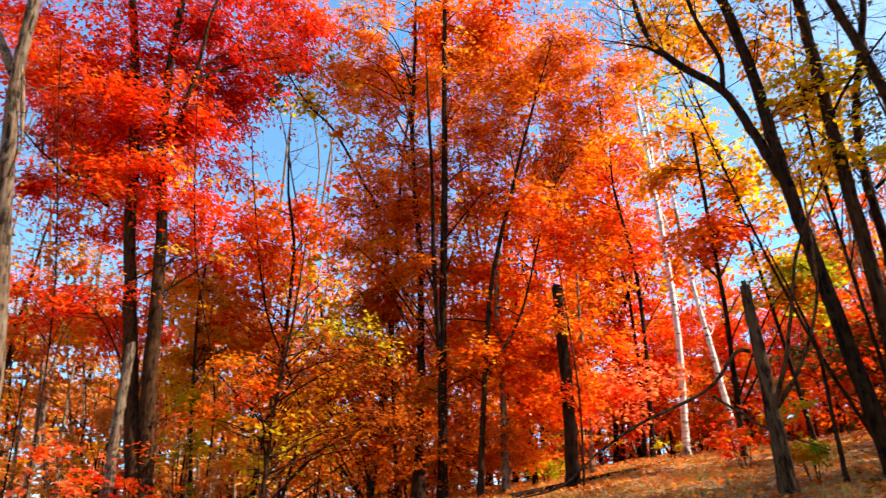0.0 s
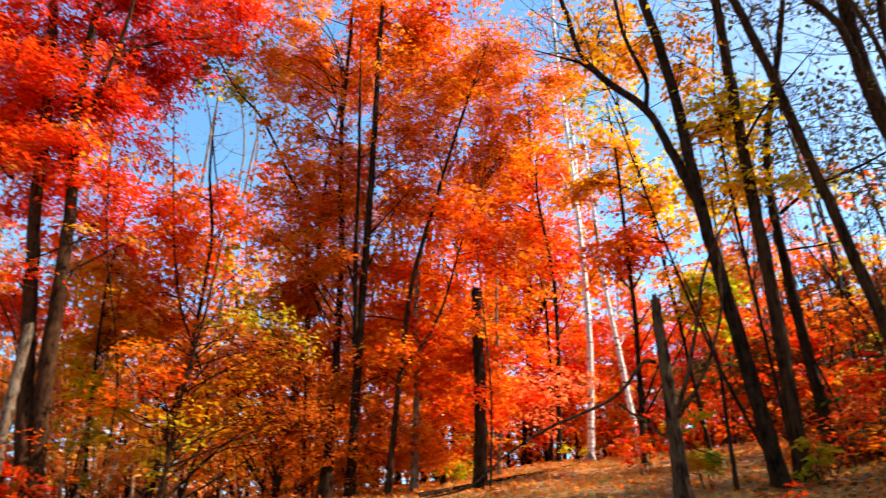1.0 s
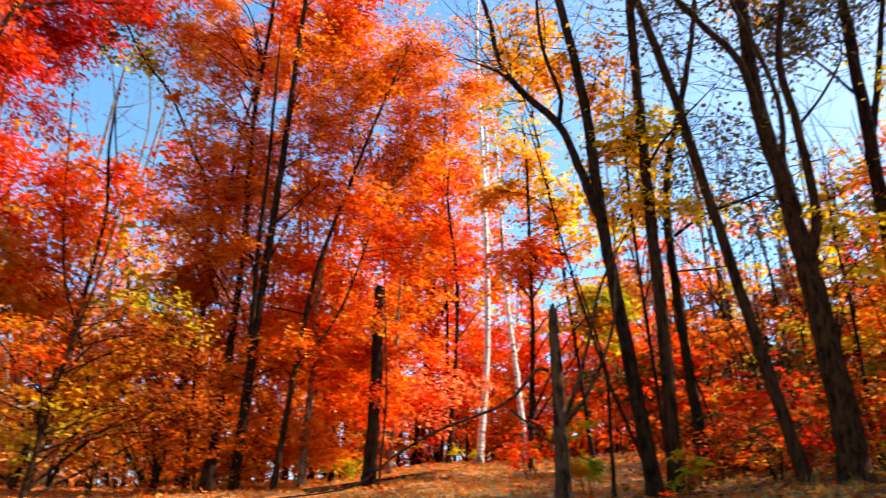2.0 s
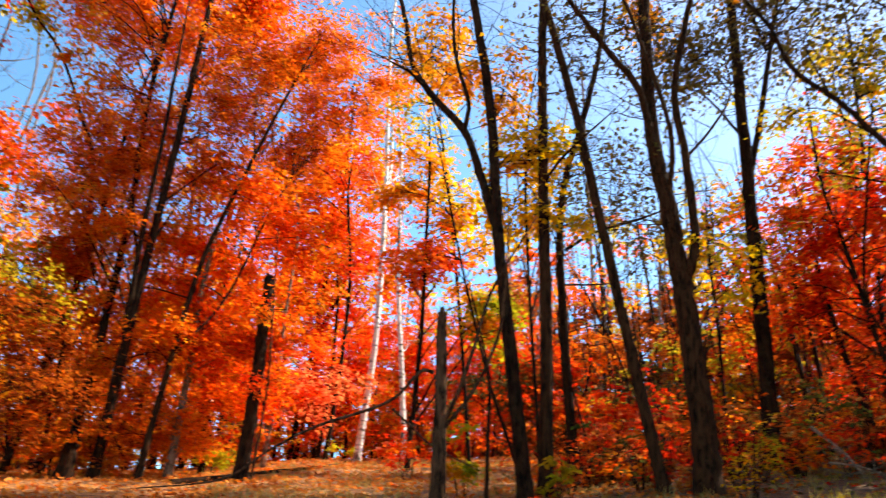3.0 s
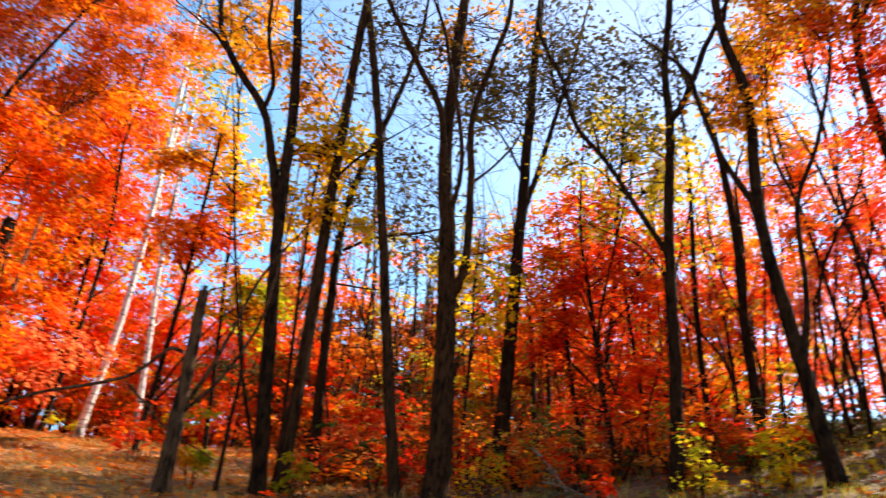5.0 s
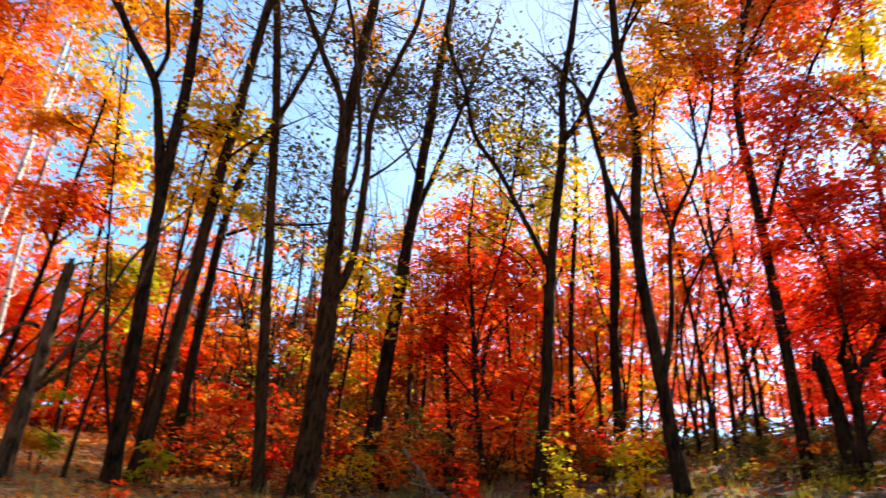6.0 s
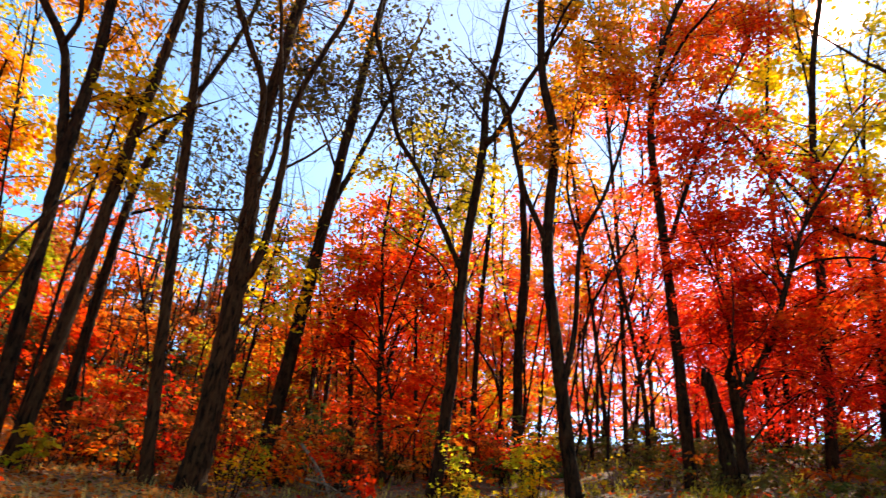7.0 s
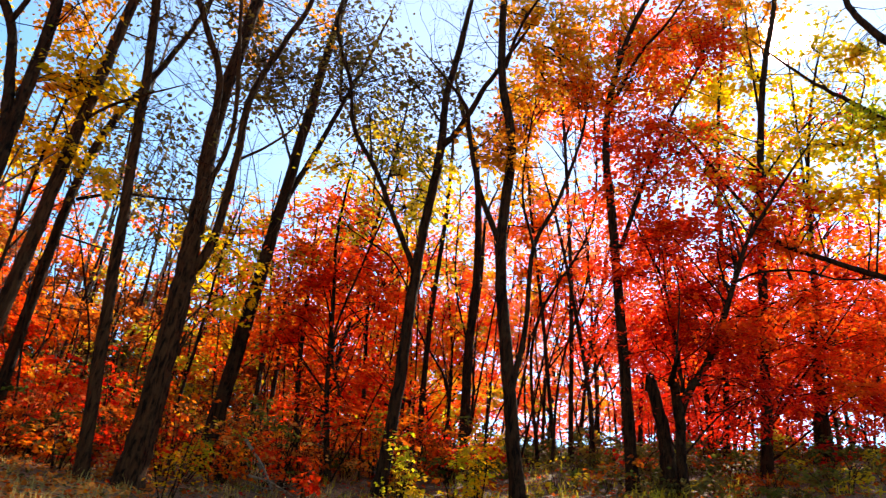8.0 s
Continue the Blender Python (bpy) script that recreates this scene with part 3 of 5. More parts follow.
tree('maple_tree', 'forked young maple with sunlit lower stem', BARK['grey'],
     [(0.49, 12.99, 2.66), (0.67, 12.98, 4.64), (0.91, 12.97, 6.60), (1.42, 12.92, 8.53), (1.96, 12.85, 10.37)], 0.072,
     limbs=[([(0.75, 12.98, 4.90), (1.44, 13.31, 6.02), (2.08, 13.62, 8.09)], 0.041)],
     masses=[(1.35, 13.92, 7.34, 1.58, 1.18, 4570, 'orange'),
             (1.92, 13.75, 10.40, 1.41, 1.27, 3800, 'rust'),
             (2.09, 13.77, 12.60, 1.49, 1.34, 3804, 'rust'),
             (0.66, 13.69, 5.60, 1.11, 0.86, 2385, 'orange'),
             (3.41, 13.30, 12.00, 1.14, 1.00, 2121, 'rust'),
             (3.49, 13.07, 10.90, 0.82, 0.82, 1056, 'rust')], leaf=0.098)
# pale bark here imitates sunlight on a grey stem
tree('maple_tree', 'maple stem coloured pale as if sunlit, with orange leaves', BARK['pale'],
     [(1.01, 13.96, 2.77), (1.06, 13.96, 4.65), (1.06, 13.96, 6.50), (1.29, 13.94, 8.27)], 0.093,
     masses=[(1.51, 14.67, 5.50, 1.18, 1.05, 2786, 'orange'),
             (0.72, 14.62, 3.92, 1.00, 1.00, 2196, 'rust')], leaf=0.105)
tree('maple_tree', 'thin maple stem among orange leaves', BARK['dark'],
     [(1.78, 15.90, 3.13), (1.70, 15.91, 4.70), (1.65, 15.91, 6.91)], 0.071, tip=0.40,
     masses=[(2.03, 16.71, 4.98, 1.31, 1.31, 2899, 'orange')], leaf=0.120)
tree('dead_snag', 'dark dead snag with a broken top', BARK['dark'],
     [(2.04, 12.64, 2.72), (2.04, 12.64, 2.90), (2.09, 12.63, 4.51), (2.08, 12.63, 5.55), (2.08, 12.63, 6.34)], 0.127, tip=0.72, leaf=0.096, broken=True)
tree('sapling', 'thin maple sapling with orange leaves before the snag', BARK['grey'],
     [(2.07, 11.83, 2.62), (2.14, 11.82, 4.12), (2.08, 11.83, 5.49)], 0.026, tip=0.5,
     masses=[(2.01, 11.95, 5.51, 0.40, 0.20, 300, 'orange'),
             (2.01, 11.95, 4.25, 0.35, 0.23, 260, 'red')], leaf=0.075, category='sapling')
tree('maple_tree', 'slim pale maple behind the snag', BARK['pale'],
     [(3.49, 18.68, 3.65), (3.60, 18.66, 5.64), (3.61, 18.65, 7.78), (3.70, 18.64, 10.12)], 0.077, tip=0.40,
     masses=[(4.18, 19.58, 8.08, 1.61, 1.61, 2258, 'orange'),
             (4.36, 19.49, 5.80, 1.53, 0.85, 1253, 'pink'),
             (3.14, 19.41, 5.82, 1.02, 0.68, 591, 'red'),
             (4.16, 19.45, 6.73, 1.38, 1.04, 1186, 'red')], leaf=0.130)
tree('maple_tree', 'blazing orange maple on the rise', BARK['dark'],
     [(5.74, 21.24, 4.31), (5.75, 21.24, 4.54), (5.95, 21.18, 7.15), (6.02, 21.16, 10.05), (5.72, 21.24, 13.14)], 0.120, tip=0.30,
     masses=[(5.42, 22.47, 12.72, 1.75, 2.40, 5406, 'orange'),
             (4.43, 22.27, 12.88, 1.09, 1.30, 1350, 'orange'),
             (6.08, 21.81, 14.34, 0.99, 1.31, 780, 'orange'),
             (6.32, 21.90, 10.35, 1.23, 1.64, 1391, 'gold'),
             (5.70, 22.22, 10.70, 1.46, 1.67, 1806, 'red'),
             (5.45, 21.99, 15.40, 1.01, 0.90, 405, 'gold')], leaf=0.130)
tree('maple_tree', 'thin dark maple on the rise', BARK['dark'],
     [(5.78, 22.26, 4.43), (5.80, 22.26, 4.86), (5.94, 22.22, 6.55), (5.97, 22.21, 9.30)], 0.101, tip=0.40,
     masses=[(6.31, 23.22, 8.08, 1.66, 1.66, 2094, 'red'),
             (5.70, 23.35, 6.09, 1.61, 1.21, 1256, 'red')], leaf=0.130)
tree('birch_tree', 'white barked birch with a slender tapering stem', BARK['birch'],
     [(6.02, 19.07, 4.00), (6.03, 19.07, 4.25), (6.27, 18.99, 7.16), (6.32, 18.97, 10.55), (6.23, 19.00, 14.49), (6.16, 19.03, 19.08)], 0.130, tip=0.45,
     limbs=[([(6.33, 18.97, 11.66), (6.60, 19.51, 13.76), (6.72, 20.11, 16.84)], 0.067)],
     masses=[(7.48, 19.84, 16.60, 1.90, 2.33, 655, 'olive'),
             (7.59, 19.61, 14.21, 1.61, 1.61, 603, 'gold')], twigs=8, leaf=0.120)
tree('birch_tree', 'white birch leaning over the path', BARK['birch'],
     [(7.55, 19.59, 4.15), (7.52, 19.61, 4.82), (7.39, 19.66, 6.68), (7.19, 19.73, 9.06), (7.10, 19.76, 11.48), (7.05, 19.78, 13.92)], 0.112, tip=0.50,
     limbs=[([(7.13, 19.75, 9.61), (6.68, 19.24, 10.30), (6.12, 18.77, 11.74)], 0.050)], twigs=6, leaf=0.130)
tree('maple_tree', 'slender dark maple beside the birches', BARK['dark'],
     [(5.10, 13.04, 3.16), (5.12, 13.03, 3.60), (5.25, 12.98, 5.77), (5.28, 12.97, 8.02), (5.29, 12.96, 9.75)], 0.074, tip=0.40,
     masses=[(5.10, 13.48, 7.40, 0.64, 0.64, 597, 'orange'),
             (6.06, 13.18, 8.76, 0.78, 0.78, 431, 'gold'),
             (6.62, 12.98, 8.50, 0.90, 0.77, 453, 'olive'),
             (6.65, 12.71, 6.19, 0.53, 0.94, 752, 'green')], twigs=3, leaf=0.105)
tree('dead_stub', 'broken grey dead trunk beside the path', BARK['dead'],
     [(3.43, 7.78, 2.08), (3.43, 7.78, 2.92), (3.43, 7.78, 3.79), (3.42, 7.78, 4.41)], 0.090, tip=0.62,
     limbs=[([(3.35, 7.81, 3.66), (3.20, 7.88, 3.66), (2.86, 8.01, 3.29), (2.12, 8.23, 2.98), (1.66, 8.34, 2.71), (1.17, 8.42, 2.35)], 0.027),
            ([(2.91, 7.99, 3.22), (3.14, 7.90, 3.01), (3.36, 7.81, 2.81)], 0.019),
            ([(3.47, 7.76, 3.06), (3.57, 7.53, 3.46), (3.63, 7.31, 3.88), (3.75, 7.06, 4.55)], 0.034),
            ([(3.47, 7.76, 3.00), (3.71, 7.46, 3.43), (3.86, 7.19, 3.96), (3.86, 6.99, 4.45)], 0.028)], leaf=0.078, broken=True)
tree('sapling', 'thin bare sapling beside the path', BARK['dark'],
     [(4.14, 7.99, 2.17), (4.16, 7.98, 3.06), (4.16, 7.98, 3.83)], 0.035, tip=0.50, twigs=3, leaf=0.078, category='sapling')
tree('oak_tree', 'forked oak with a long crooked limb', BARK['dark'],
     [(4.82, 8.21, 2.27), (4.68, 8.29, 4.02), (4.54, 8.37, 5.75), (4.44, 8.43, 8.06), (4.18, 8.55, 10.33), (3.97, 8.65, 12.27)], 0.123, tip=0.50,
     limbs=[([(4.54, 8.37, 5.93), (4.37, 8.59, 6.91), (4.17, 8.81, 7.85), (3.69, 9.14, 8.65), (3.43, 9.37, 9.38), (3.26, 9.55, 10.67)], 0.090),
            ([(4.07, 8.61, 7.70), (4.04, 8.41, 8.12), (3.76, 8.33, 8.92), (3.66, 8.17, 10.00)], 0.048),
            ([(3.57, 8.83, 8.40), (3.19, 8.66, 8.53), (2.95, 8.45, 8.42)], 0.036)],
     masses=[(5.01, 8.44, 7.54, 0.45, 0.60, 418, 'yellow'),
             (3.87, 9.22, 9.59, 0.75, 0.65, 1092, 'gold'),
             (4.66, 8.62, 8.92, 0.42, 0.52, 443, 'gold')], twigs=13, leaf=0.078)
tree('oak_tree', 'straight dark oak with gold leaves', BARK['grey'],
     [(5.28, 8.52, 2.36), (5.35, 8.48, 4.58), (5.37, 8.46, 6.86), (5.42, 8.43, 9.58), (5.51, 8.38, 11.62)], 0.118, tip=0.60,
     limbs=[([(5.38, 8.46, 7.06), (5.45, 8.06, 7.29), (5.59, 7.59, 7.49)], 0.035)],
     masses=[(5.31, 8.89, 6.72, 0.50, 0.45, 354, 'yellow'),
             (5.67, 8.62, 6.61, 0.45, 0.40, 300, 'yellow'),
             (5.18, 8.89, 7.51, 0.41, 0.41, 179, 'yellow')], twigs=13, leaf=0.078)
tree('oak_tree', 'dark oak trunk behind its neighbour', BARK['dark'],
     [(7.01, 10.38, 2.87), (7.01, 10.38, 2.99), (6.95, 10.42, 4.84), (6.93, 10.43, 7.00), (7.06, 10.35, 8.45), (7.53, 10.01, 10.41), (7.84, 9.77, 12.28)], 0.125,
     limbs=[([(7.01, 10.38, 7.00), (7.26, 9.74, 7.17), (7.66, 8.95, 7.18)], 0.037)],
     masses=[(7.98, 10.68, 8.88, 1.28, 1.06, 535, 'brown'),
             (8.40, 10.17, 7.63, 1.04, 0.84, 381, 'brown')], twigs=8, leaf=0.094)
tree('oak_tree', 'long leaning oak with a slim trunk', BARK['grey'],
     [(6.50, 7.63, 2.39), (6.25, 7.84, 4.58), (6.05, 7.99, 6.36), (5.80, 8.17, 8.53), (5.48, 8.40, 10.70), (5.22, 8.56, 12.47)], 0.101, tip=0.60,
     masses=[(6.40, 8.48, 9.78, 0.95, 0.91, 300, 'brown')], twigs=13, leaf=0.078)
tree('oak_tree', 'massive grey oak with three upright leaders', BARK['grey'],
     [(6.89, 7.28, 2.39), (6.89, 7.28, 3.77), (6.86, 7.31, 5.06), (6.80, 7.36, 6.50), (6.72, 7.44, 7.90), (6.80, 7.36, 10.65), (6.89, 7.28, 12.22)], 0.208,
     limbs=[([(6.76, 7.40, 6.98), (6.49, 7.37, 8.42), (6.02, 7.51, 9.20), (5.44, 7.70, 10.25)], 0.078),
            ([(6.91, 7.26, 5.31), (6.95, 7.06, 5.86), (6.87, 6.97, 7.10), (6.76, 6.91, 8.24), (6.89, 6.61, 9.40), (6.96, 6.36, 10.28)], 0.089),
            ([(7.04, 7.14, 7.24), (7.55, 7.04, 7.87), (8.01, 6.98, 8.65)], 0.030),
            ([(6.80, 7.36, 6.50), (6.78, 7.11, 7.64), (6.37, 7.21, 9.61), (6.09, 7.19, 10.17)], 0.051)],
     masses=[(7.45, 7.54, 10.45, 0.90, 0.56, 604, 'gold'),
             (6.42, 8.48, 10.55, 0.97, 0.78, 463, 'brown'),
             (7.55, 7.31, 9.60, 0.76, 0.88, 461, 'brown'),
             (7.43, 7.18, 5.57, 0.46, 0.55, 337, 'yellow'),
             (6.62, 8.24, 7.33, 0.87, 1.11, 457, 'brown')], twigs=15, leaf=0.078)
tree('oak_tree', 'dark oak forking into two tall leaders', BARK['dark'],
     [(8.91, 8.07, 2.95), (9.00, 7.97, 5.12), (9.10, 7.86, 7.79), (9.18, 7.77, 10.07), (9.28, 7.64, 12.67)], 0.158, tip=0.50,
     limbs=[([(9.11, 7.85, 7.79), (9.49, 7.77, 8.93), (9.89, 7.65, 10.41), (10.36, 7.42, 12.43)], 0.079),
            ([(9.51, 7.36, 10.32), (9.67, 7.74, 11.90), (9.86, 8.08, 13.02)], 0.048)],
     masses=[(10.04, 8.15, 11.50, 1.75, 1.50, 1100, 'brown'),
             (10.69, 7.43, 11.42, 1.90, 1.30, 1050, 'brown'),
             (9.38, 8.09, 6.86, 0.55, 0.66, 367, 'olive'),
             (9.37, 8.60, 11.38, 1.09, 1.05, 603, 'brown')], twigs=15, leaf=0.090)
tree('oak_tree', 'dark oak with a forked top and a crooked limb', BARK['dark'],
     [(8.77, 4.89, 2.70), (8.81, 4.82, 4.25), (8.83, 4.79, 6.31), (8.89, 4.67, 8.21), (8.88, 4.69, 9.29), (8.95, 4.54, 10.77)], 0.113, tip=0.50,
     limbs=[([(8.89, 4.66, 8.31), (8.82, 4.36, 8.53), (8.78, 3.98, 9.23), (8.72, 3.61, 9.71)], 0.073),
            ([(8.81, 4.82, 6.05), (8.53, 5.11, 6.77), (8.22, 5.41, 7.54), (7.87, 5.73, 8.20), (7.68, 5.82, 8.95), (7.37, 6.05, 9.83), (7.28, 6.01, 10.71)], 0.056),
            ([(8.82, 4.79, 5.61), (8.37, 4.99, 6.04), (7.92, 5.13, 6.10)], 0.019)],
     masses=[(8.78, 5.87, 8.21, 0.83, 0.52, 475, 'olive'),
             (9.16, 5.22, 7.87, 0.80, 0.60, 570, 'olive'),
             (9.00, 5.48, 7.20, 0.79, 0.49, 339, 'olive'),
             (8.70, 6.28, 10.01, 1.10, 0.91, 486, 'brown'),
             (9.22, 5.62, 9.67, 1.22, 0.88, 697, 'brown')], twigs=13, leaf=0.078)
tree('oak_tree', 'sinuous dark oak with two crossing limbs', BARK['dark'],
     [(8.59, 2.90, 2.67), (8.51, 3.12, 4.38), (8.44, 3.31, 6.06), (8.46, 3.27, 7.77), (8.37, 3.49, 9.15), (8.35, 3.55, 11.23)], 0.110, tip=0.55,
     limbs=[([(8.43, 3.33, 6.15), (8.14, 3.57, 6.84), (7.88, 3.71, 7.65), (7.66, 3.76, 8.10)], 0.055),
            ([(8.53, 3.07, 4.01), (8.71, 2.98, 4.98), (8.85, 2.97, 6.24), (9.08, 2.69, 7.17), (9.30, 2.39, 8.62)], 0.050),
            ([(8.39, 3.44, 9.27), (8.20, 3.18, 9.85), (8.06, 2.79, 10.31)], 0.040),
            ([(8.60, 2.88, 6.10), (8.78, 3.17, 7.16), (9.06, 3.20, 8.60)], 0.027)],
     masses=[(8.58, 3.49, 7.69, 0.31, 0.72, 783, 'gold'),
             (9.12, 2.99, 9.89, 0.85, 0.85, 1172, 'gold'),
             (8.97, 3.28, 10.71, 0.76, 0.55, 896, 'gold'),
             (9.04, 2.56, 9.12, 0.50, 0.61, 491, 'orange')], twigs=13, leaf=0.078)
tree('maple_tree', 'slender maple with red and gold upper leaves', BARK['dark'],
     [(9.90, 1.80, 3.05), (9.88, 1.91, 4.87), (9.85, 2.06, 7.03), (9.83, 2.17, 8.61), (9.86, 2.01, 10.02), (9.95, 1.53, 11.52)], 0.101, tip=0.40,
     limbs=[([(9.85, 2.08, 9.18), (9.95, 2.52, 10.08), (10.01, 3.07, 10.85), (10.10, 3.44, 11.23)], 0.038),
            ([(9.87, 1.95, 6.64), (10.13, 1.62, 7.96), (10.39, 1.22, 9.29), (10.64, 0.69, 10.59)], 0.047),
            ([(9.85, 2.08, 9.30), (9.63, 1.59, 10.09), (9.41, 1.00, 10.59)], 0.042)],
     masses=[(10.38, 2.43, 11.36, 0.95, 0.83, 1059, 'gold'),
             (10.46, 1.53, 10.65, 1.05, 1.10, 760, 'red'),
             (10.40, 1.80, 10.30, 1.10, 1.00, 420, 'orange'),
             (10.36, 1.55, 9.10, 1.00, 1.05, 760, 'red'),
             (10.45, 1.03, 11.17, 0.68, 0.68, 813, 'orange')], twigs=5, leaf=0.078)
tree('maple_tree', 'crimson maple with a split leaning stem', BARK['dark'],
     [(9.50, 1.13, 2.97), (9.49, 1.15, 3.70), (9.50, 1.08, 4.20), (9.54, 0.71, 4.87), (9.55, 0.39, 5.81), (9.56, 0.08, 6.60)], 0.084, tip=0.30,
     limbs=[([(9.49, 1.14, 3.84), (9.21, 1.16, 4.26), (8.92, 1.15, 4.31)], 0.084),
            ([(9.50, 1.08, 4.23), (9.76, 1.29, 5.81), (10.00, 1.62, 6.77)], 0.029),
            ([(9.55, 0.39, 5.81), (9.37, 0.07, 5.85), (9.17, -0.42, 5.73), (8.95, -0.81, 5.48)], 0.023)],
     masses=[(10.01, 1.52, 7.55, 1.05, 1.00, 1250, 'red'),
             (10.13, 1.25, 6.33, 1.15, 0.95, 1600, 'crimson'),
             (10.07, 0.59, 6.69, 0.83, 0.74, 1339, 'red'),
             (10.10, 1.21, 5.09, 0.97, 0.70, 1641, 'crimson'),
             (10.04, 0.45, 5.36, 0.78, 0.69, 1338, 'red'),
             (9.98, 0.23, 7.45, 0.65, 0.56, 607, 'red'),
             (10.07, 0.67, 4.28, 0.83, 0.50, 870, 'crimson'),
             (10.56, 1.22, 8.18, 0.78, 0.83, 700, 'red'),
             (10.49, 1.74, 9.43, 0.62, 0.67, 420, 'orange'),
             (10.61, 0.73, 7.00, 0.56, 0.65, 460, 'red')], twigs=3, leaf=0.078)
tree('dead_stub', 'dark broken stub under the crimson maple', BARK['dark'],
     [(9.77, 1.34, 3.02), (9.77, 1.37, 3.76), (9.74, 1.54, 4.56)], 0.105, tip=0.70, leaf=0.078, broken=True)
tree('oak_tree', 'straight oak rising through red leaves', BARK['dark'],
     [(12.06, 0.25, 3.70), (12.06, 0.11, 5.93), (12.06, -0.05, 8.54), (12.06, -0.29, 10.99), (12.04, -0.67, 13.02)], 0.107, tip=0.40,
     limbs=[([(12.06, -0.10, 8.88), (12.40, -0.66, 9.86), (12.72, -1.22, 10.63)], 0.030),
            ([(12.06, -0.18, 10.09), (12.42, -0.14, 11.74), (12.78, -0.13, 13.27)], 0.031)],
     masses=[(12.94, 0.24, 11.38, 1.42, 1.03, 981, 'yellow'),
             (12.59, 0.73, 9.72, 0.85, 0.73, 619, 'olive'),
             (12.57, -0.39, 9.03, 0.81, 0.69, 330, 'yellow'),
             (12.65, -0.10, 12.84, 0.92, 0.79, 861, 'gold'),
             (12.77, -0.51, 5.77, 1.14, 0.83, 1267, 'red'),
             (12.51, -0.63, 5.98, 0.98, 0.88, 1100, 'red'),
             (12.75, -1.43, 6.52, 0.75, 0.96, 900, 'red'),
             (12.67, -0.37, 6.95, 0.97, 0.65, 775, 'red')], twigs=13, leaf=0.090)
tree('oak_tree', 'oak with long low limbs and yellow leaves', BARK['dark'],
     [(9.91, -1.70, 3.06), (9.86, -1.98, 5.02), (9.82, -2.17, 6.51), (9.69, -2.66, 9.05), (9.57, -3.05, 10.99)], 0.123, tip=0.50,
     limbs=[([(9.84, -2.04, 5.60), (10.00, -1.41, 5.93), (10.10, -0.88, 6.25), (10.18, -0.23, 6.66), (10.22, 0.11, 7.19), (10.23, 0.80, 8.47)], 0.055),
            ([(9.76, -2.39, 7.46), (9.84, -1.73, 8.24), (9.83, -1.31, 8.69), (9.82, -0.85, 9.18)], 0.052),
            ([(9.71, -2.59, 8.68), (9.93, -1.95, 9.74), (10.06, -1.62, 10.55), (10.14, -1.51, 11.41)], 0.085)],
     masses=[(10.59, -0.44, 7.38, 0.85, 0.38, 571, 'yellow'),
             (10.32, -1.31, 7.34, 0.54, 0.54, 486, 'yellow'),
             (10.30, -1.53, 8.46, 0.56, 0.47, 563, 'green'),
             (10.30, -1.69, 10.28, 0.60, 0.60, 649, 'olive'),
             (10.54, -0.75, 8.89, 0.79, 0.59, 489, 'yellow'),
             (10.37, -1.22, 9.65, 0.59, 0.50, 338, 'olive')], twigs=6, leaf=0.078)
tree('maple_tree', 'thin maple with a low side stem', BARK['dark'],
     [(12.72, 3.00, 3.93), (12.72, 3.00, 4.05), (12.70, 3.08, 5.33), (12.61, 3.41, 7.20), (12.52, 3.75, 8.81)], 0.068, tip=0.40,
     limbs=[([(12.70, 3.07, 5.44), (13.14, 2.90, 6.23), (13.57, 2.77, 7.08)], 0.036)], twigs=5, leaf=0.098)
tree('oak_tree', 'straight dark oak on the bank', BARK['dark'],
     [(13.86, 5.91, 4.12), (13.86, 5.91, 4.38), (13.83, 5.97, 6.59), (13.83, 5.97, 8.91), (13.72, 6.22, 11.53), (13.54, 6.61, 12.85)], 0.148, tip=0.40,
     limbs=[([(13.82, 5.99, 6.33), (14.29, 6.04, 8.41), (14.71, 6.20, 10.48)], 0.073)], twigs=5, leaf=0.112)
tree('oak_tree', 'slim oak on the bank among red leaves', BARK['dark'],
     [(13.48, 6.73, 4.05), (13.48, 6.73, 4.22), (13.45, 6.79, 7.01), (13.49, 6.72, 9.86), (13.47, 6.74, 11.45)], 0.097, tip=0.40,
     masses=[(13.62, 8.36, 11.31, 1.45, 0.97, 598, 'olive'),
             (13.91, 7.00, 10.78, 0.78, 0.63, 157, 'olive')], twigs=3, leaf=0.112)
tree('maple_tree', 'small maple with bright red leaves', BARK['dark'],
     [(9.71, 6.28, 3.01), (9.57, 6.49, 4.36), (9.48, 6.62, 5.87), (9.39, 6.75, 7.35)], 0.059, tip=0.40,
     limbs=[([(9.68, 6.33, 4.39), (9.35, 6.41, 5.22), (9.33, 6.03, 6.69), (9.26, 5.70, 7.59)], 0.031)],
     masses=[(9.25, 7.49, 5.43, 0.53, 0.37, 506, 'red'),
             (10.21, 6.56, 6.28, 0.90, 0.78, 1061, 'red'),
             (9.76, 7.23, 6.91, 0.91, 0.68, 720, 'orange'),
             (9.90, 6.94, 7.41, 0.81, 0.58, 547, 'red'),
             (10.16, 6.71, 4.82, 0.96, 0.75, 918, 'red'),
             (10.22, 6.15, 6.58, 0.56, 0.67, 522, 'red'),
             (10.00, 6.69, 4.11, 0.72, 0.51, 508, 'red')], leaf=0.086)
tree('maple_tree', 'thin leaning stem beside the red maple', BARK['dark'],
     [(9.83, 7.00, 3.11), (9.68, 7.20, 4.88), (9.62, 7.28, 6.19)], 0.057, tip=0.50,
     masses=[(9.79, 7.66, 6.07, 0.56, 0.56, 509, 'orange')], leaf=0.090)
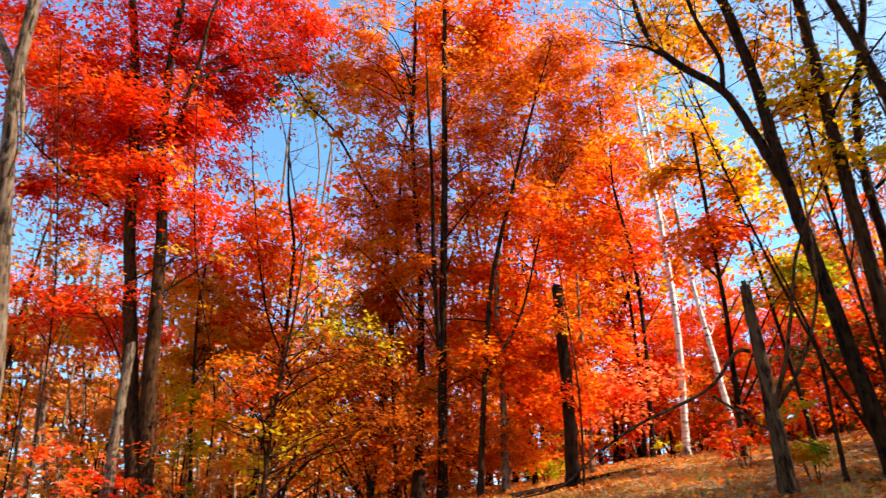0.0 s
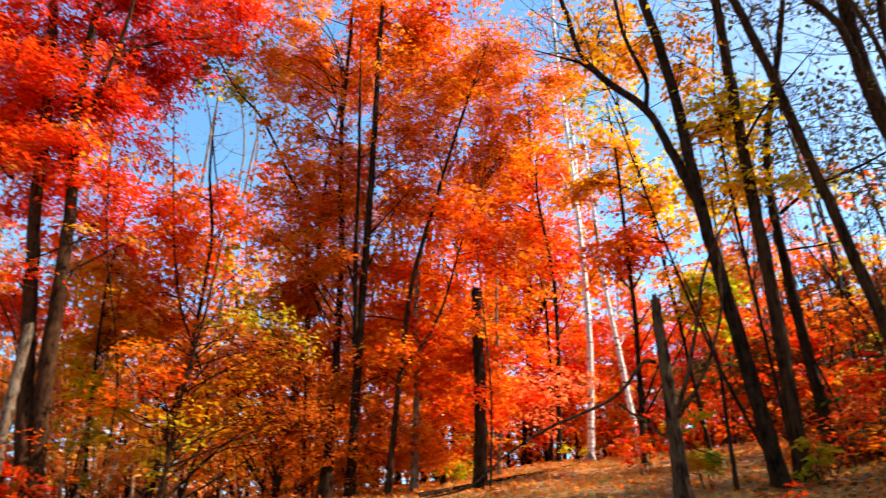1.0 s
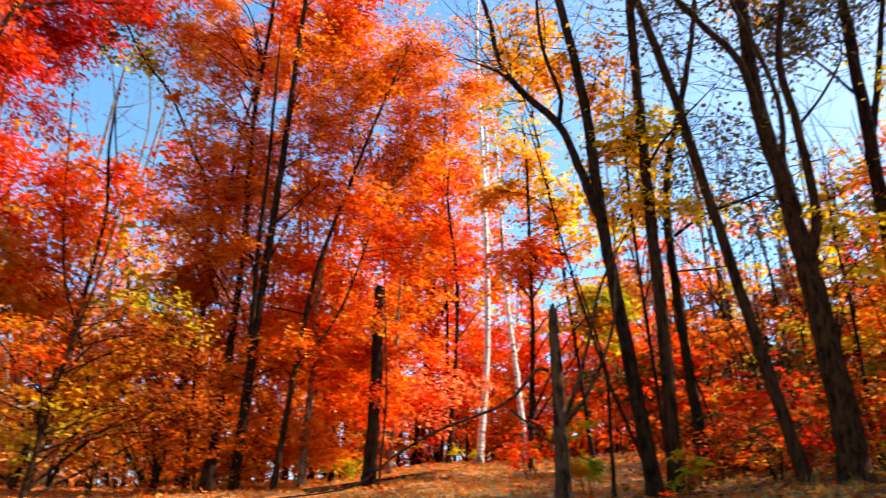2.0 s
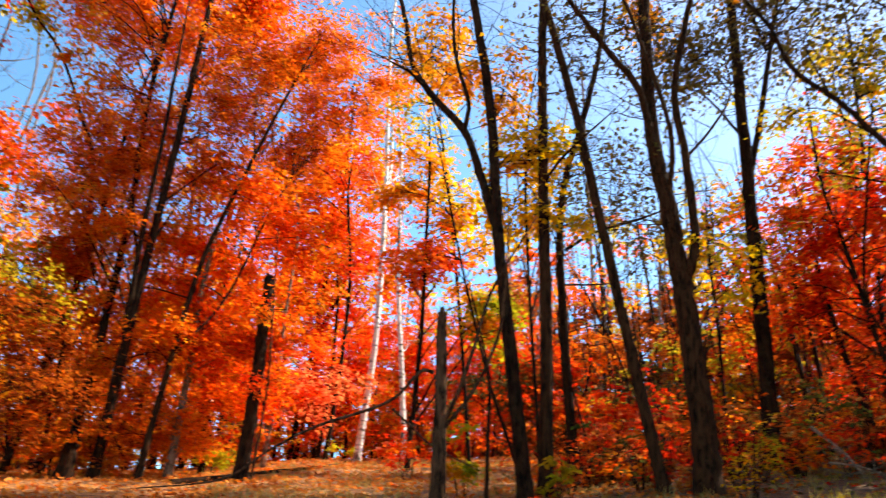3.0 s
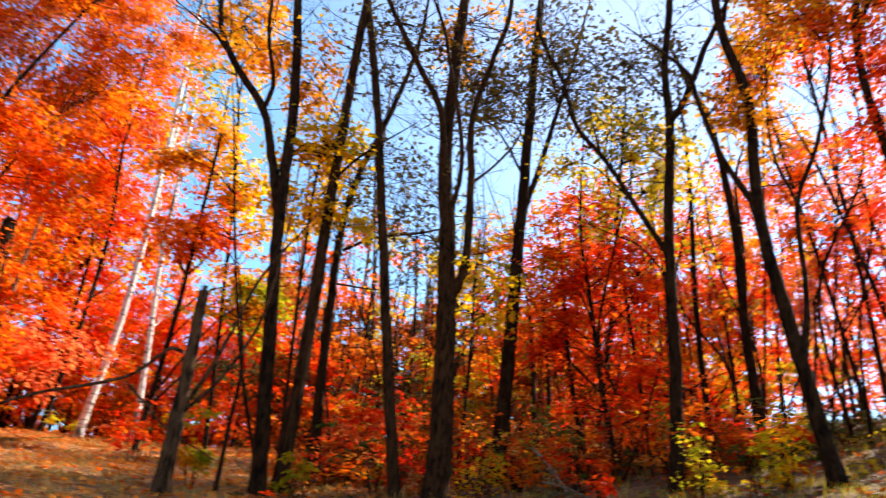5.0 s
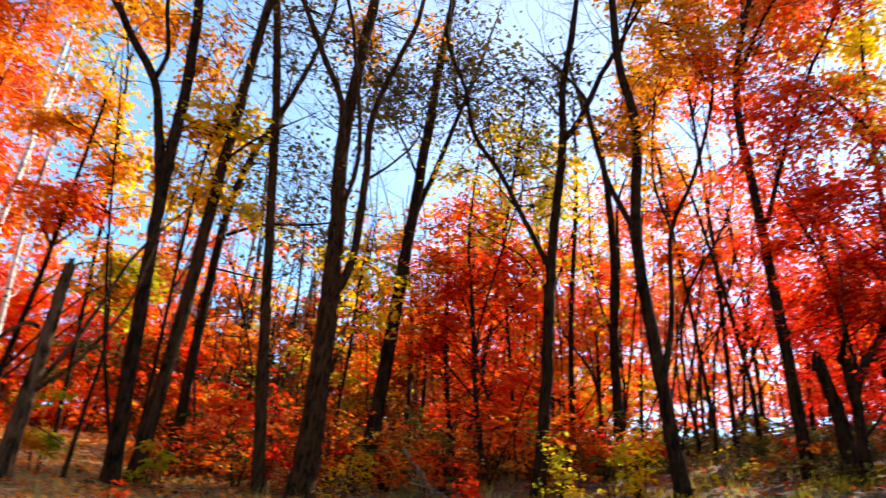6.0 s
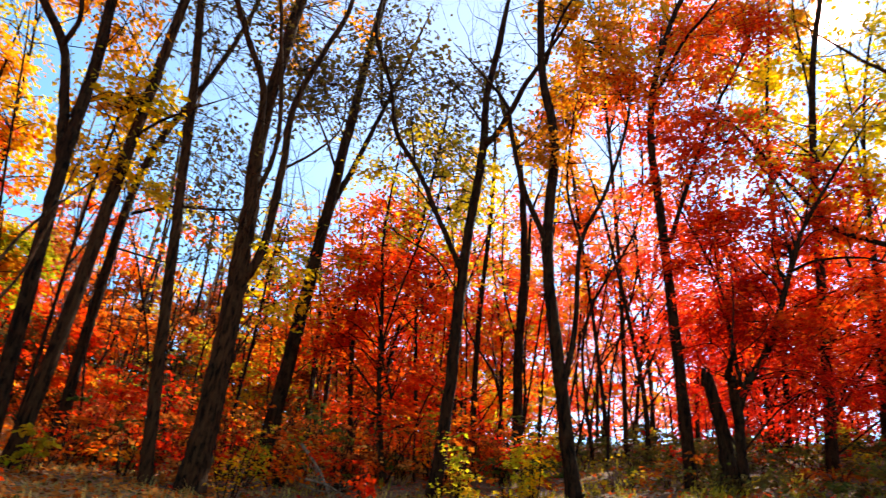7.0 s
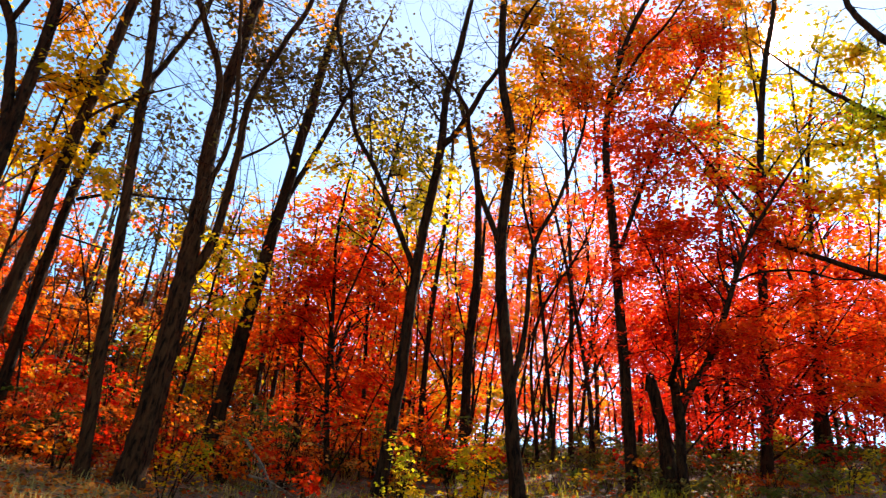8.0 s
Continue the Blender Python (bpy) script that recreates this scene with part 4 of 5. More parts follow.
tree('maple_tree', 'thin dark stem in the undergrowth', BARK['dark'],
     [(10.91, 8.88, 3.51), (10.85, 8.95, 5.20), (10.80, 9.01, 6.34)], 0.071, tip=0.50, twigs=2, leaf=0.105)
tree('maple_tree', 'thin dark stem in the undergrowth', BARK['dark'],
     [(11.45, 9.00, 3.60), (11.45, 9.01, 4.16), (11.42, 9.04, 5.62), (11.36, 9.12, 6.57)], 0.070, tip=0.50, twigs=2, leaf=0.109)
tree('oak_tree', 'dark stub in red undergrowth', BARK['dark'],
     [(14.04, -0.69, 4.34), (14.04, -0.69, 4.60), (14.04, -0.69, 5.58), (14.04, -0.70, 6.62)], 0.134, tip=0.60,
     masses=[(14.67, -1.39, 6.82, 1.06, 1.41, 2086, 'red'),
             (14.69, -0.96, 5.55, 1.03, 0.69, 927, 'crimson')], leaf=0.105)
tree('maple_tree', 'red maple on the bank', BARK['dark'],
     [(15.01, 1.23, 4.59), (15.01, 1.28, 5.88), (15.00, 1.41, 7.57)], 0.085, tip=0.40,
     masses=[(15.77, 1.43, 6.60, 1.21, 1.21, 1421, 'crimson'),
             (15.80, 0.35, 6.34, 1.17, 0.91, 1105, 'red')], leaf=0.112)
tree('bare_tree', 'leafless grey tree behind the maples', BARK['pale'],
     [(-4.72, 29.64, 4.11), (-5.12, 29.56, 10.82), (-5.93, 29.41, 14.98), (-5.65, 29.46, 19.07), (-6.15, 29.36, 22.52)], 0.084, tip=0.40, twigs=16, leaf=0.130)
tree('bare_tree', 'leafless grey tree behind the maples', BARK['pale'],
     [(-4.51, 31.69, 4.31), (-4.84, 31.63, 11.45), (-5.64, 31.50, 16.51), (-5.44, 31.53, 20.94), (-6.01, 31.43, 24.33)], 0.077, tip=0.40, twigs=14, leaf=0.130)
tree('bare_tree', 'leafless grey tree behind the maples', BARK['dark'],
     [(-5.74, 25.36, 3.67), (-5.63, 25.38, 9.55), (-5.44, 25.42, 13.41), (-5.92, 25.32, 16.11), (-6.32, 25.22, 18.20)], 0.062, tip=0.40, twigs=15, leaf=0.130)
tree('bare_tree', "leafless grey tree at the hollow's edge", BARK['pale'],
     [(-12.64, 22.72, 3.53), (-12.85, 22.60, 7.08), (-13.43, 22.26, 12.88), (-14.15, 21.81, 17.25)], 0.080, tip=0.40, twigs=18, leaf=0.130)
tree('bare_tree', "leafless grey tree at the hollow's edge", BARK['pale'],
     [(-12.28, 25.18, 3.75), (-12.63, 24.99, 7.62), (-13.67, 24.43, 13.95), (-14.60, 23.89, 18.18)], 0.079, tip=0.40, twigs=18, leaf=0.130)
tree('bare_tree', 'dead slanting limb tree in front of the sky', BARK['dark'],
     [(-1.05, 14.96, 2.78), (-1.09, 14.96, 3.81), (-1.33, 14.94, 8.57), (-1.86, 14.88, 10.06), (-2.55, 14.78, 11.40), (-3.17, 14.66, 12.08), (-3.82, 14.51, 13.09)], 0.051, tip=0.40,
     masses=[(-3.70, 15.14, 13.76, 0.95, 1.15, 900, 'brown'),
             (-2.87, 15.25, 12.58, 0.80, 0.80, 393, 'olive')], twigs=5, leaf=0.112)
tree('bare_tree', 'leafless slender tree above the slope', BARK['dark'],
     [(14.24, 19.35, 4.92), (14.24, 19.35, 5.16), (14.40, 19.23, 10.97), (14.05, 19.49, 15.55)], 0.081, tip=0.40, twigs=14, leaf=0.130)
tree('bare_tree', 'leafless slender tree above the slope', BARK['dark'],
     [(16.92, 19.77, 5.29), (16.92, 19.77, 5.49), (16.95, 19.75, 10.36), (16.75, 19.92, 14.08)], 0.087, tip=0.40, twigs=14, leaf=0.130)
tree('bare_tree', 'leafless slender tree on the bank', BARK['dark'],
     [(21.10, 6.46, 5.66), (21.10, 6.47, 6.35), (21.08, 6.51, 9.55), (20.89, 7.10, 12.95)], 0.076, tip=0.40, twigs=14, leaf=0.130)
tree('bare_tree', 'leafless slender tree on the bank', BARK['dark'],
     [(18.89, 6.77, 5.53), (18.90, 6.74, 5.83), (19.01, 6.42, 7.93), (19.05, 6.30, 10.21)], 0.061, tip=0.40, twigs=12, leaf=0.130)
tree('bare_tree', 'leafless slender tree on the bank', BARK['dark'],
     [(21.82, 3.26, 5.74), (21.84, 3.15, 6.89), (21.89, 2.74, 9.68), (21.88, 2.84, 11.97)], 0.074, tip=0.40, twigs=15, leaf=0.130)
tree('maple_tree', 'slim maple with pale red leaves beyond the bank', BARK['dark'],
     [(19.57, 4.42, 5.61), (19.57, 4.44, 6.02), (19.53, 4.62, 8.89), (19.48, 4.81, 11.59)], 0.068, tip=0.40,
     masses=[(20.24, 4.91, 11.58, 1.18, 1.38, 1052, 'pink'),
             (20.04, 5.61, 9.84, 1.15, 1.53, 901, 'red'),
             (20.37, 4.15, 9.18, 1.11, 1.49, 901, 'red')], twigs=4, leaf=0.130)
tree('maple_tree', 'slim maple with red leaves beyond the bank', BARK['dark'],
     [(18.27, 8.29, 5.28), (18.27, 8.30, 5.67), (18.23, 8.39, 8.24), (18.05, 8.77, 10.70)], 0.069, tip=0.40,
     masses=[(18.88, 9.08, 10.34, 1.38, 1.58, 1405, 'red'),
             (19.22, 7.96, 8.93, 1.14, 1.33, 788, 'red'),
             (18.60, 9.30, 8.40, 1.13, 1.32, 788, 'orange')], twigs=4, leaf=0.130)
tree('maple_tree', 'gold and orange maple behind the oaks', BARK['dark'],
     [(14.67, 8.73, 4.36), (14.66, 8.74, 4.56), (14.47, 9.05, 7.81), (14.35, 9.24, 10.32), (14.25, 9.39, 12.04)], 0.077,
     masses=[(14.21, 10.95, 10.45, 1.37, 1.03, 488, 'gold'),
             (15.26, 9.68, 11.05, 1.59, 1.06, 599, 'orange'),
             (15.70, 8.25, 10.58, 1.04, 1.04, 332, 'gold'),
             (14.65, 10.41, 11.90, 1.43, 0.89, 201, 'olive'),
             (15.63, 8.95, 13.44, 1.49, 0.93, 201, 'olive')], twigs=4, leaf=0.128)
tree('maple_tree', 'orange maple beyond the bank', BARK['dark'],
     [(15.44, 4.46, 4.62), (15.43, 4.48, 4.93), (15.32, 4.83, 7.91), (15.20, 5.21, 10.62), (15.11, 5.46, 12.85)], 0.067,
     masses=[(15.71, 5.65, 10.30, 0.98, 0.98, 722, 'orange'),
             (15.55, 5.53, 11.72, 0.67, 1.00, 639, 'gold'),
             (15.89, 5.06, 9.21, 0.95, 0.95, 641, 'orange'),
             (16.24, 3.31, 10.15, 0.79, 0.95, 667, 'red')], twigs=5, leaf=0.120)
tree('maple_tree', 'tall gold maple beyond the red one', BARK['dark'],
     [(13.59, 3.61, 4.13), (13.59, 3.62, 4.42), (13.57, 3.70, 7.90), (13.51, 3.92, 11.47), (13.44, 4.14, 14.73)], 0.069,
     masses=[(14.31, 4.57, 15.64, 1.53, 1.02, 1539, 'gold'),
             (14.27, 4.17, 13.25, 1.27, 0.95, 1363, 'orange'),
             (13.68, 5.02, 13.15, 0.79, 1.42, 1270, 'gold'),
             (14.48, 3.09, 15.57, 1.16, 0.83, 917, 'orange')], twigs=6, leaf=0.105)
tree('maple_tree', 'tall maple with yellow leaves against the sun', BARK['dark'],
     [(15.03, 0.97, 4.61), (15.04, 0.82, 8.32), (15.04, 0.71, 11.93), (15.06, 0.39, 15.15)], 0.074,
     masses=[(15.96, 1.06, 14.41, 1.48, 1.32, 1521, 'yellow'),
             (15.84, -0.05, 12.84, 1.23, 0.92, 500, 'yellow'),
             (16.01, 0.82, 16.34, 1.54, 1.03, 1664, 'gold'),
             (15.73, 0.42, 11.54, 1.05, 0.75, 643, 'olive'),
             (15.62, 1.81, 16.05, 1.03, 1.03, 1103, 'red')], twigs=5, leaf=0.112)
tree('oak_tree', 'oak with olive and yellow leaves against the sun', BARK['dark'],
     [(14.05, -0.51, 4.33), (14.03, -0.82, 7.74), (14.02, -0.99, 10.23), (13.99, -1.32, 12.30)], 0.066,
     masses=[(14.69, -0.91, 9.43, 1.04, 0.58, 300, 'yellow'),
             (14.53, -1.73, 10.30, 0.90, 0.77, 220, 'yellow'),
             (14.56, -1.68, 11.60, 0.94, 0.67, 600, 'green'),
             (14.56, -0.75, 11.04, 0.81, 0.68, 308, 'yellow'),
             (14.32, -1.93, 8.97, 0.61, 0.61, 240, 'gold')], twigs=6, leaf=0.105)
tree('maple_tree', 'maple with gold leaves among the oaks', BARK['dark'],
     [(6.61, 13.49, 3.33), (6.59, 13.50, 3.70), (6.39, 13.60, 6.55), (6.10, 13.73, 9.73), (5.79, 13.86, 11.75)], 0.062,
     masses=[(5.98, 14.60, 13.87, 1.18, 1.18, 1182, 'gold'),
             (6.42, 14.35, 10.60, 1.10, 1.10, 347, 'olive'),
             (5.51, 14.64, 11.93, 0.96, 1.28, 289, 'olive'),
             (6.71, 14.08, 8.57, 0.89, 1.04, 587, 'gold'),
             (6.83, 13.84, 6.98, 0.64, 0.99, 439, 'green')], twigs=5, leaf=0.112)
tree('oak_tree', 'slim oak with bright yellow leaves', BARK['dark'],
     [(5.45, 8.88, 2.43), (5.44, 8.89, 2.91), (5.37, 8.93, 5.05), (5.34, 8.95, 7.07), (5.40, 8.92, 8.48)], 0.043,
     masses=[(5.58, 9.17, 8.09, 0.48, 0.50, 1106, 'yellow'),
             (5.44, 9.30, 6.83, 0.54, 0.38, 768, 'yellow'),
             (6.04, 8.86, 6.61, 0.46, 0.41, 327, 'olive'),
             (5.12, 9.45, 9.28, 0.51, 0.56, 598, 'gold')], twigs=4, leaf=0.078)
tree('maple_tree', 'maple with gold leaves in the oak stand', BARK['dark'],
     [(11.34, 11.32, 3.69), (11.34, 11.32, 3.96), (11.40, 11.26, 6.37), (11.42, 11.24, 8.40)], 0.058,
     masses=[(11.90, 11.58, 8.20, 0.90, 1.05, 381, 'yellow'),
             (12.14, 11.34, 9.21, 0.91, 0.76, 260, 'gold'),
             (12.89, 10.46, 9.20, 0.89, 0.89, 320, 'orange'),
             (11.98, 11.47, 6.80, 0.86, 1.01, 381, 'olive')], twigs=4, leaf=0.120)
tree('oak_tree', 'oak with sparse olive leaves overhead', BARK['dark'],
     [(11.50, 8.03, 3.59), (11.72, 7.70, 6.62), (11.86, 7.49, 9.59), (11.96, 7.33, 11.61)], 0.062,
     masses=[(12.58, 7.96, 10.79, 1.36, 0.81, 387, 'olive'),
             (12.12, 8.25, 11.99, 0.98, 0.84, 259, 'olive'),
             (12.68, 7.11, 10.75, 0.78, 0.78, 258, 'yellow'),
             (11.93, 8.44, 9.03, 0.91, 0.78, 576, 'orange'),
             (12.43, 7.66, 8.94, 0.88, 0.63, 332, 'olive')], twigs=6, leaf=0.105)
tree('dead_stub', 'short black rotten stump among the maples', BARK['dark'],
     [(-0.54, 12.49, 2.54), (-0.53, 12.49, 2.96), (-0.50, 12.49, 3.30)], 0.115, tip=0.85, leaf=0.094, broken=True)
torn_scar((-3.86, 5.67, 5.29), (-3.99, 5.58, 6.16), 0.022)
# the sun on this stem is put into its bark colour
tree('dead_tree', 'pale sunlit stem leaning on the hickory', BARK['warm_lit'],
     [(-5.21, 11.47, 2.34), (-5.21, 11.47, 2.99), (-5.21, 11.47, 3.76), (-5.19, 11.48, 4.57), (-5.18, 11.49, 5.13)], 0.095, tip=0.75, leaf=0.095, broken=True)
tree('maple_tree', 'low golden maple in the hollow', BARK['dark'],
     [(-2.86, 11.45, 2.29), (-2.85, 11.45, 2.59), (-2.77, 11.47, 3.68), (-2.66, 11.50, 4.67), (-2.53, 11.53, 5.55)], 0.051, tip=0.40,
     masses=[(-2.11, 12.16, 4.06, 0.85, 0.53, 900, 'gold'),
             (-2.71, 12.03, 3.50, 0.82, 0.51, 586, 'olive'),
             (-1.56, 12.13, 5.30, 0.66, 0.49, 526, 'olive'),
             (-1.86, 12.22, 4.84, 0.87, 0.54, 1100, 'russet'),
             (-3.34, 11.73, 4.38, 0.62, 0.62, 585, 'orange'),
             (-1.26, 12.21, 3.67, 0.73, 0.63, 1500, 'russet')], twigs=3, leaf=0.070)
tree('maple_tree', 'thin yellow maple beside the hickory', BARK['dark'],
     [(-4.70, 13.72, 2.52), (-4.71, 13.71, 2.94), (-4.83, 13.67, 4.57), (-4.91, 13.64, 6.36), (-4.84, 13.67, 7.84)], 0.056, tip=0.40,
     masses=[(-4.94, 14.06, 4.87, 0.62, 0.99, 931, 'yellow'),
             (-4.75, 14.24, 6.31, 0.78, 1.04, 2074, 'gold'),
             (-5.38, 14.02, 7.37, 0.79, 0.66, 1037, 'gold'),
             (-4.10, 14.36, 6.57, 0.66, 0.79, 1035, 'orange')], twigs=3, leaf=0.109)
tree('bare_tree', 'thin pale leafless stem in the hollow', BARK['pale'],
     [(-10.04, 17.30, 2.94), (-10.07, 17.28, 3.69), (-10.13, 17.24, 4.97), (-10.19, 17.21, 6.46), (-10.36, 17.11, 8.91)], 0.065, twigs=9, leaf=0.130)
tree('bare_tree', 'thin pale leafless stem in the hollow', BARK['pale'],
     [(-8.34, 14.81, 2.73), (-8.35, 14.81, 3.37), (-8.36, 14.80, 4.46), (-8.46, 14.75, 5.74), (-8.58, 14.68, 7.87)], 0.039, twigs=9, leaf=0.128)
tree('bare_tree', 'thin pale leafless stem in the hollow', BARK['pale'],
     [(-10.25, 19.47, 3.23), (-10.35, 19.41, 3.93), (-10.68, 19.23, 5.35), (-10.93, 19.09, 6.99), (-11.25, 18.90, 8.71)], 0.065, twigs=9, leaf=0.130)
tree('bare_tree', 'thin pale leafless stem in the hollow', BARK['pale'],
     [(-11.08, 21.29, 3.38), (-11.11, 21.28, 4.16), (-11.20, 21.23, 5.73), (-11.21, 21.22, 7.57), (-11.22, 21.21, 9.62)], 0.088, twigs=9, leaf=0.130)
tree('bare_tree', 'thin pale leafless stem in the hollow', BARK['pale'],
     [(-8.41, 17.04, 2.93), (-8.49, 17.00, 3.61), (-8.71, 16.89, 4.86), (-8.98, 16.74, 6.29), (-9.32, 16.56, 8.51)], 0.045, twigs=9, leaf=0.130)
tree('bare_tree', 'thin pale leafless stem in the hollow', BARK['pale'],
     [(-6.57, 18.89, 3.10), (-6.59, 18.88, 3.76), (-6.68, 18.85, 5.15), (-6.81, 18.81, 6.77), (-6.98, 18.74, 9.63)], 0.063, twigs=9, leaf=0.130)
tree('bare_tree', 'thin pale leafless stem in the hollow', BARK['pale'],
     [(-6.87, 20.90, 3.22), (-6.95, 20.87, 3.98), (-7.18, 20.80, 5.52), (-7.46, 20.70, 7.30), (-7.75, 20.59, 10.10)], 0.070, twigs=9, leaf=0.130)
tree('bare_tree', 'thin pale leafless stem in the hollow', BARK['pale'],
     [(-5.43, 17.16, 2.92), (-5.45, 17.15, 3.53), (-5.51, 17.14, 4.80), (-5.50, 17.14, 6.28), (-5.65, 17.09, 8.21)], 0.045, twigs=9, leaf=0.130)
tree('bare_tree', 'thin pale leafless stem in the hollow', BARK['pale'],
     [(-8.35, 22.50, 3.47), (-8.36, 22.50, 4.21), (-8.39, 22.49, 5.86), (-8.58, 22.41, 7.80), (-8.66, 22.38, 9.58)], 0.084, twigs=9, leaf=0.130)
tree('bare_tree', 'thin pale leafless stem in the hollow', BARK['pale'],
     [(-5.72, 20.21, 3.18), (-5.77, 20.19, 3.87), (-5.91, 20.15, 5.36), (-6.20, 20.06, 7.09), (-6.45, 19.99, 9.79)], 0.060, twigs=9, leaf=0.130)
tree('bare_tree', 'thin pale leafless stem in the hollow', BARK['pale'],
     [(-6.18, 23.19, 3.52), (-6.19, 23.19, 4.21), (-6.20, 23.19, 5.92), (-6.32, 23.15, 7.92), (-6.44, 23.12, 11.29)], 0.095, twigs=9, leaf=0.130)
tree('bare_tree', 'thin pale leafless stem in the hollow', BARK['pale'],
     [(-3.80, 21.67, 3.34), (-3.84, 21.66, 3.97), (-4.00, 21.63, 5.56), (-4.24, 21.59, 7.43), (-4.34, 21.57, 10.06)], 0.089, twigs=9, leaf=0.130)
tree('maple_tree', 'tall orange maple behind the birches', BARK['dark'],
     [(5.40, 24.41, 4.60), (5.44, 24.40, 5.21), (5.88, 24.30, 9.64), (6.30, 24.19, 14.77), (6.42, 24.16, 18.61)], 0.120,
     masses=[(6.98, 25.37, 17.51, 2.07, 1.81, 1694, 'orange'),
             (5.31, 25.77, 16.47, 2.06, 2.06, 1936, 'orange'),
             (7.59, 24.81, 14.57, 1.46, 1.95, 1285, 'orange'),
             (6.77, 25.34, 12.45, 1.92, 1.68, 1692, 'orange'),
             (8.04, 24.76, 10.58, 1.60, 1.83, 1501, 'orange')], leaf=0.160)
tree('maple_tree', 'slender maple with gold leaves beside the path', BARK['dark'],
     [(6.76, 11.74, 3.11), (6.28, 12.00, 4.78), (5.76, 12.26, 7.27), (5.36, 12.44, 9.55)], 0.044,
     masses=[(5.05, 13.15, 9.70, 0.85, 0.97, 1661, 'gold'),
             (5.46, 12.89, 7.84, 0.69, 0.81, 888, 'orange'),
             (5.73, 12.62, 8.81, 0.48, 0.72, 303, 'yellow'),
             (6.03, 12.54, 6.55, 0.56, 0.68, 633, 'gold')], twigs=4, leaf=0.101)


# ---- shrubs and undergrowth ----
SHRUBS = [0]


def shrub(name, label, x, y, wide, tall, colours, count, leaf=0.09, stems=5, group=""):
    """A bush: bent stems from one root and loose sprays of leaves."""
    SHRUBS[0] += 1
    rng = np.random.default_rng(3000 + SHRUBS[0])
    z = ground_z(x, y)
    ob = thing(name, x, y, z, label, "shrub", group)
    wood = Soup()
    for _ in range(stems):
        a = rng.random() * 6.28
        end = np.array([x + math.cos(a) * wide * 0.7 * rng.random(), y + math.sin(a) * wide * 0.7 * rng.random(), z + tall * (0.6 + 0.4 * rng.random())])
        l = branch(rng, wood, (x + 0.05 * math.cos(a), y + 0.05 * math.sin(a), z - 0.05), end, 0.007 + 0.004 * tall, 0.003, 0.05, 3, 2)
        twiggery(rng, wood, l, np.full(len(l), 0.008), 1, tall * 0.3, 0.5, 1)
    part("stemwork", wood, BARK["dark"], ob, kind="stuff")
    for k, colour in enumerate(colours):
        foliage = Soup()
        n = len(colours)
        o = rng.normal(size=2) * wide * 0.3 * (n > 1)
        sprays(rng, foliage, None, (x + o[0], y + o[1], z + tall * (0.58 + 0.1 * rng.normal() * (n > 1))), (wide * 0.75, wide * 0.75, tall * 0.48), count / n, leaf,
               "simple", gaps=0.24, spread=0.11 + 0.05 * wide, per=9)
        part("foliage", foliage, LEAF[colour], ob, LEAF_WORDS[colour], "stuff")
    return ob


def fallen_branch(label, bark, points, radius):
    """A dead branch on the ground with broken side twigs."""
    SHRUBS[0] += 1
    rng = np.random.default_rng(3000 + SHRUBS[0])
    ob = thing("fallen_branch", *points[0], label, "branch")
    line = glide(points, 5)
    rad = np.linspace(radius, radius * 0.35, len(line))
    wood, side = Soup(), Soup()
    tube(wood, line, rad, 8, rng, 0.05)
    part("stick", wood, bark, ob)
    twiggery(rng, side, line, rad, 6, 0.6, 0.3, 1)
    part("twigwork", side, bark, ob, kind="stuff")
    return ob


shrub('shrub', 'yellow green bush beside the dead trunk', 4.10, 8.60, 0.31, 0.86, ['yellow', 'green'], 800, 0.062)
shrub('shrub', 'yellow green bush on the bank', 8.43, 3.35, 0.23, 0.87, ['green', 'yellow'], 348, 0.059)
shrub('shrub', 'low green bush on the bank', 8.05, 4.17, 0.25, 0.68, ['green', 'olive'], 217, 0.059)
shrub('shrub', 'light green bush under the oaks', 8.86, 3.54, 0.23, 0.69, ['green', 'yellow'], 363, 0.059)
shrub('shrub', 'low green bush under the oaks', 8.47, 4.39, 0.22, 0.60, ['green', 'olive'], 217, 0.059)
shrub('shrub', 'small bright red bush', 7.48, 5.13, 0.11, 0.61, ['red'], 110, 0.070)
shrub('shrub', 'small yellow leaved bush with thin stems', 6.53, 6.28, 0.45, 0.96, ['olive', 'yellow'], 330, 0.046)
shrub('shrub', 'yellow leaved bush by the big oak', 7.66, 7.22, 0.50, 0.96, ['olive', 'yellow'], 374, 0.050)
shrub('shrub', 'orange leaved bush by the big oak', 7.85, 5.42, 0.14, 0.65, ['red', 'orange'], 130, 0.070)
shrub('shrub', 'low red bush under the oaks', 8.41, 11.22, 0.82, 1.44, ['red', 'pink'], 900, 0.110)
shrub('shrub', 'low red bush under the oaks', 10.47, 12.13, 0.63, 2.35, ['red', 'crimson'], 700, 0.110)
shrub('shrub', 'brown orange bush on the slope', 7.27, 9.58, 0.61, 0.65, ['rust', 'brown'], 500, 0.100)
shrub('shrub', 'pale red bush at the foot of the hickory', -5.47, 10.68, 0.69, 1.19, ['pink', 'red'], 520, 0.090)
shrub('shrub', 'red bush at the foot of the hickory', -4.89, 11.51, 0.51, 0.85, ['red', 'crimson'], 350, 0.090)
shrub('shrub', 'yellow green bush in the hollow', -4.76, 13.16, 0.47, 2.25, ['green', 'yellow'], 1540, 0.073)
shrub('shrub', 'green bush at the edge of the path', 1.99, 15.88, 0.50, 0.64, ['green', 'olive'], 880, 0.066)
shrub('shrub', 'green bush on the rise', 5.93, 20.15, 0.43, 0.63, ['green'], 440, 0.066)
shrub('shrub', 'orange bush on the rise', 6.69, 17.78, 0.52, 0.88, ['pink', 'red'], 500, 0.110)
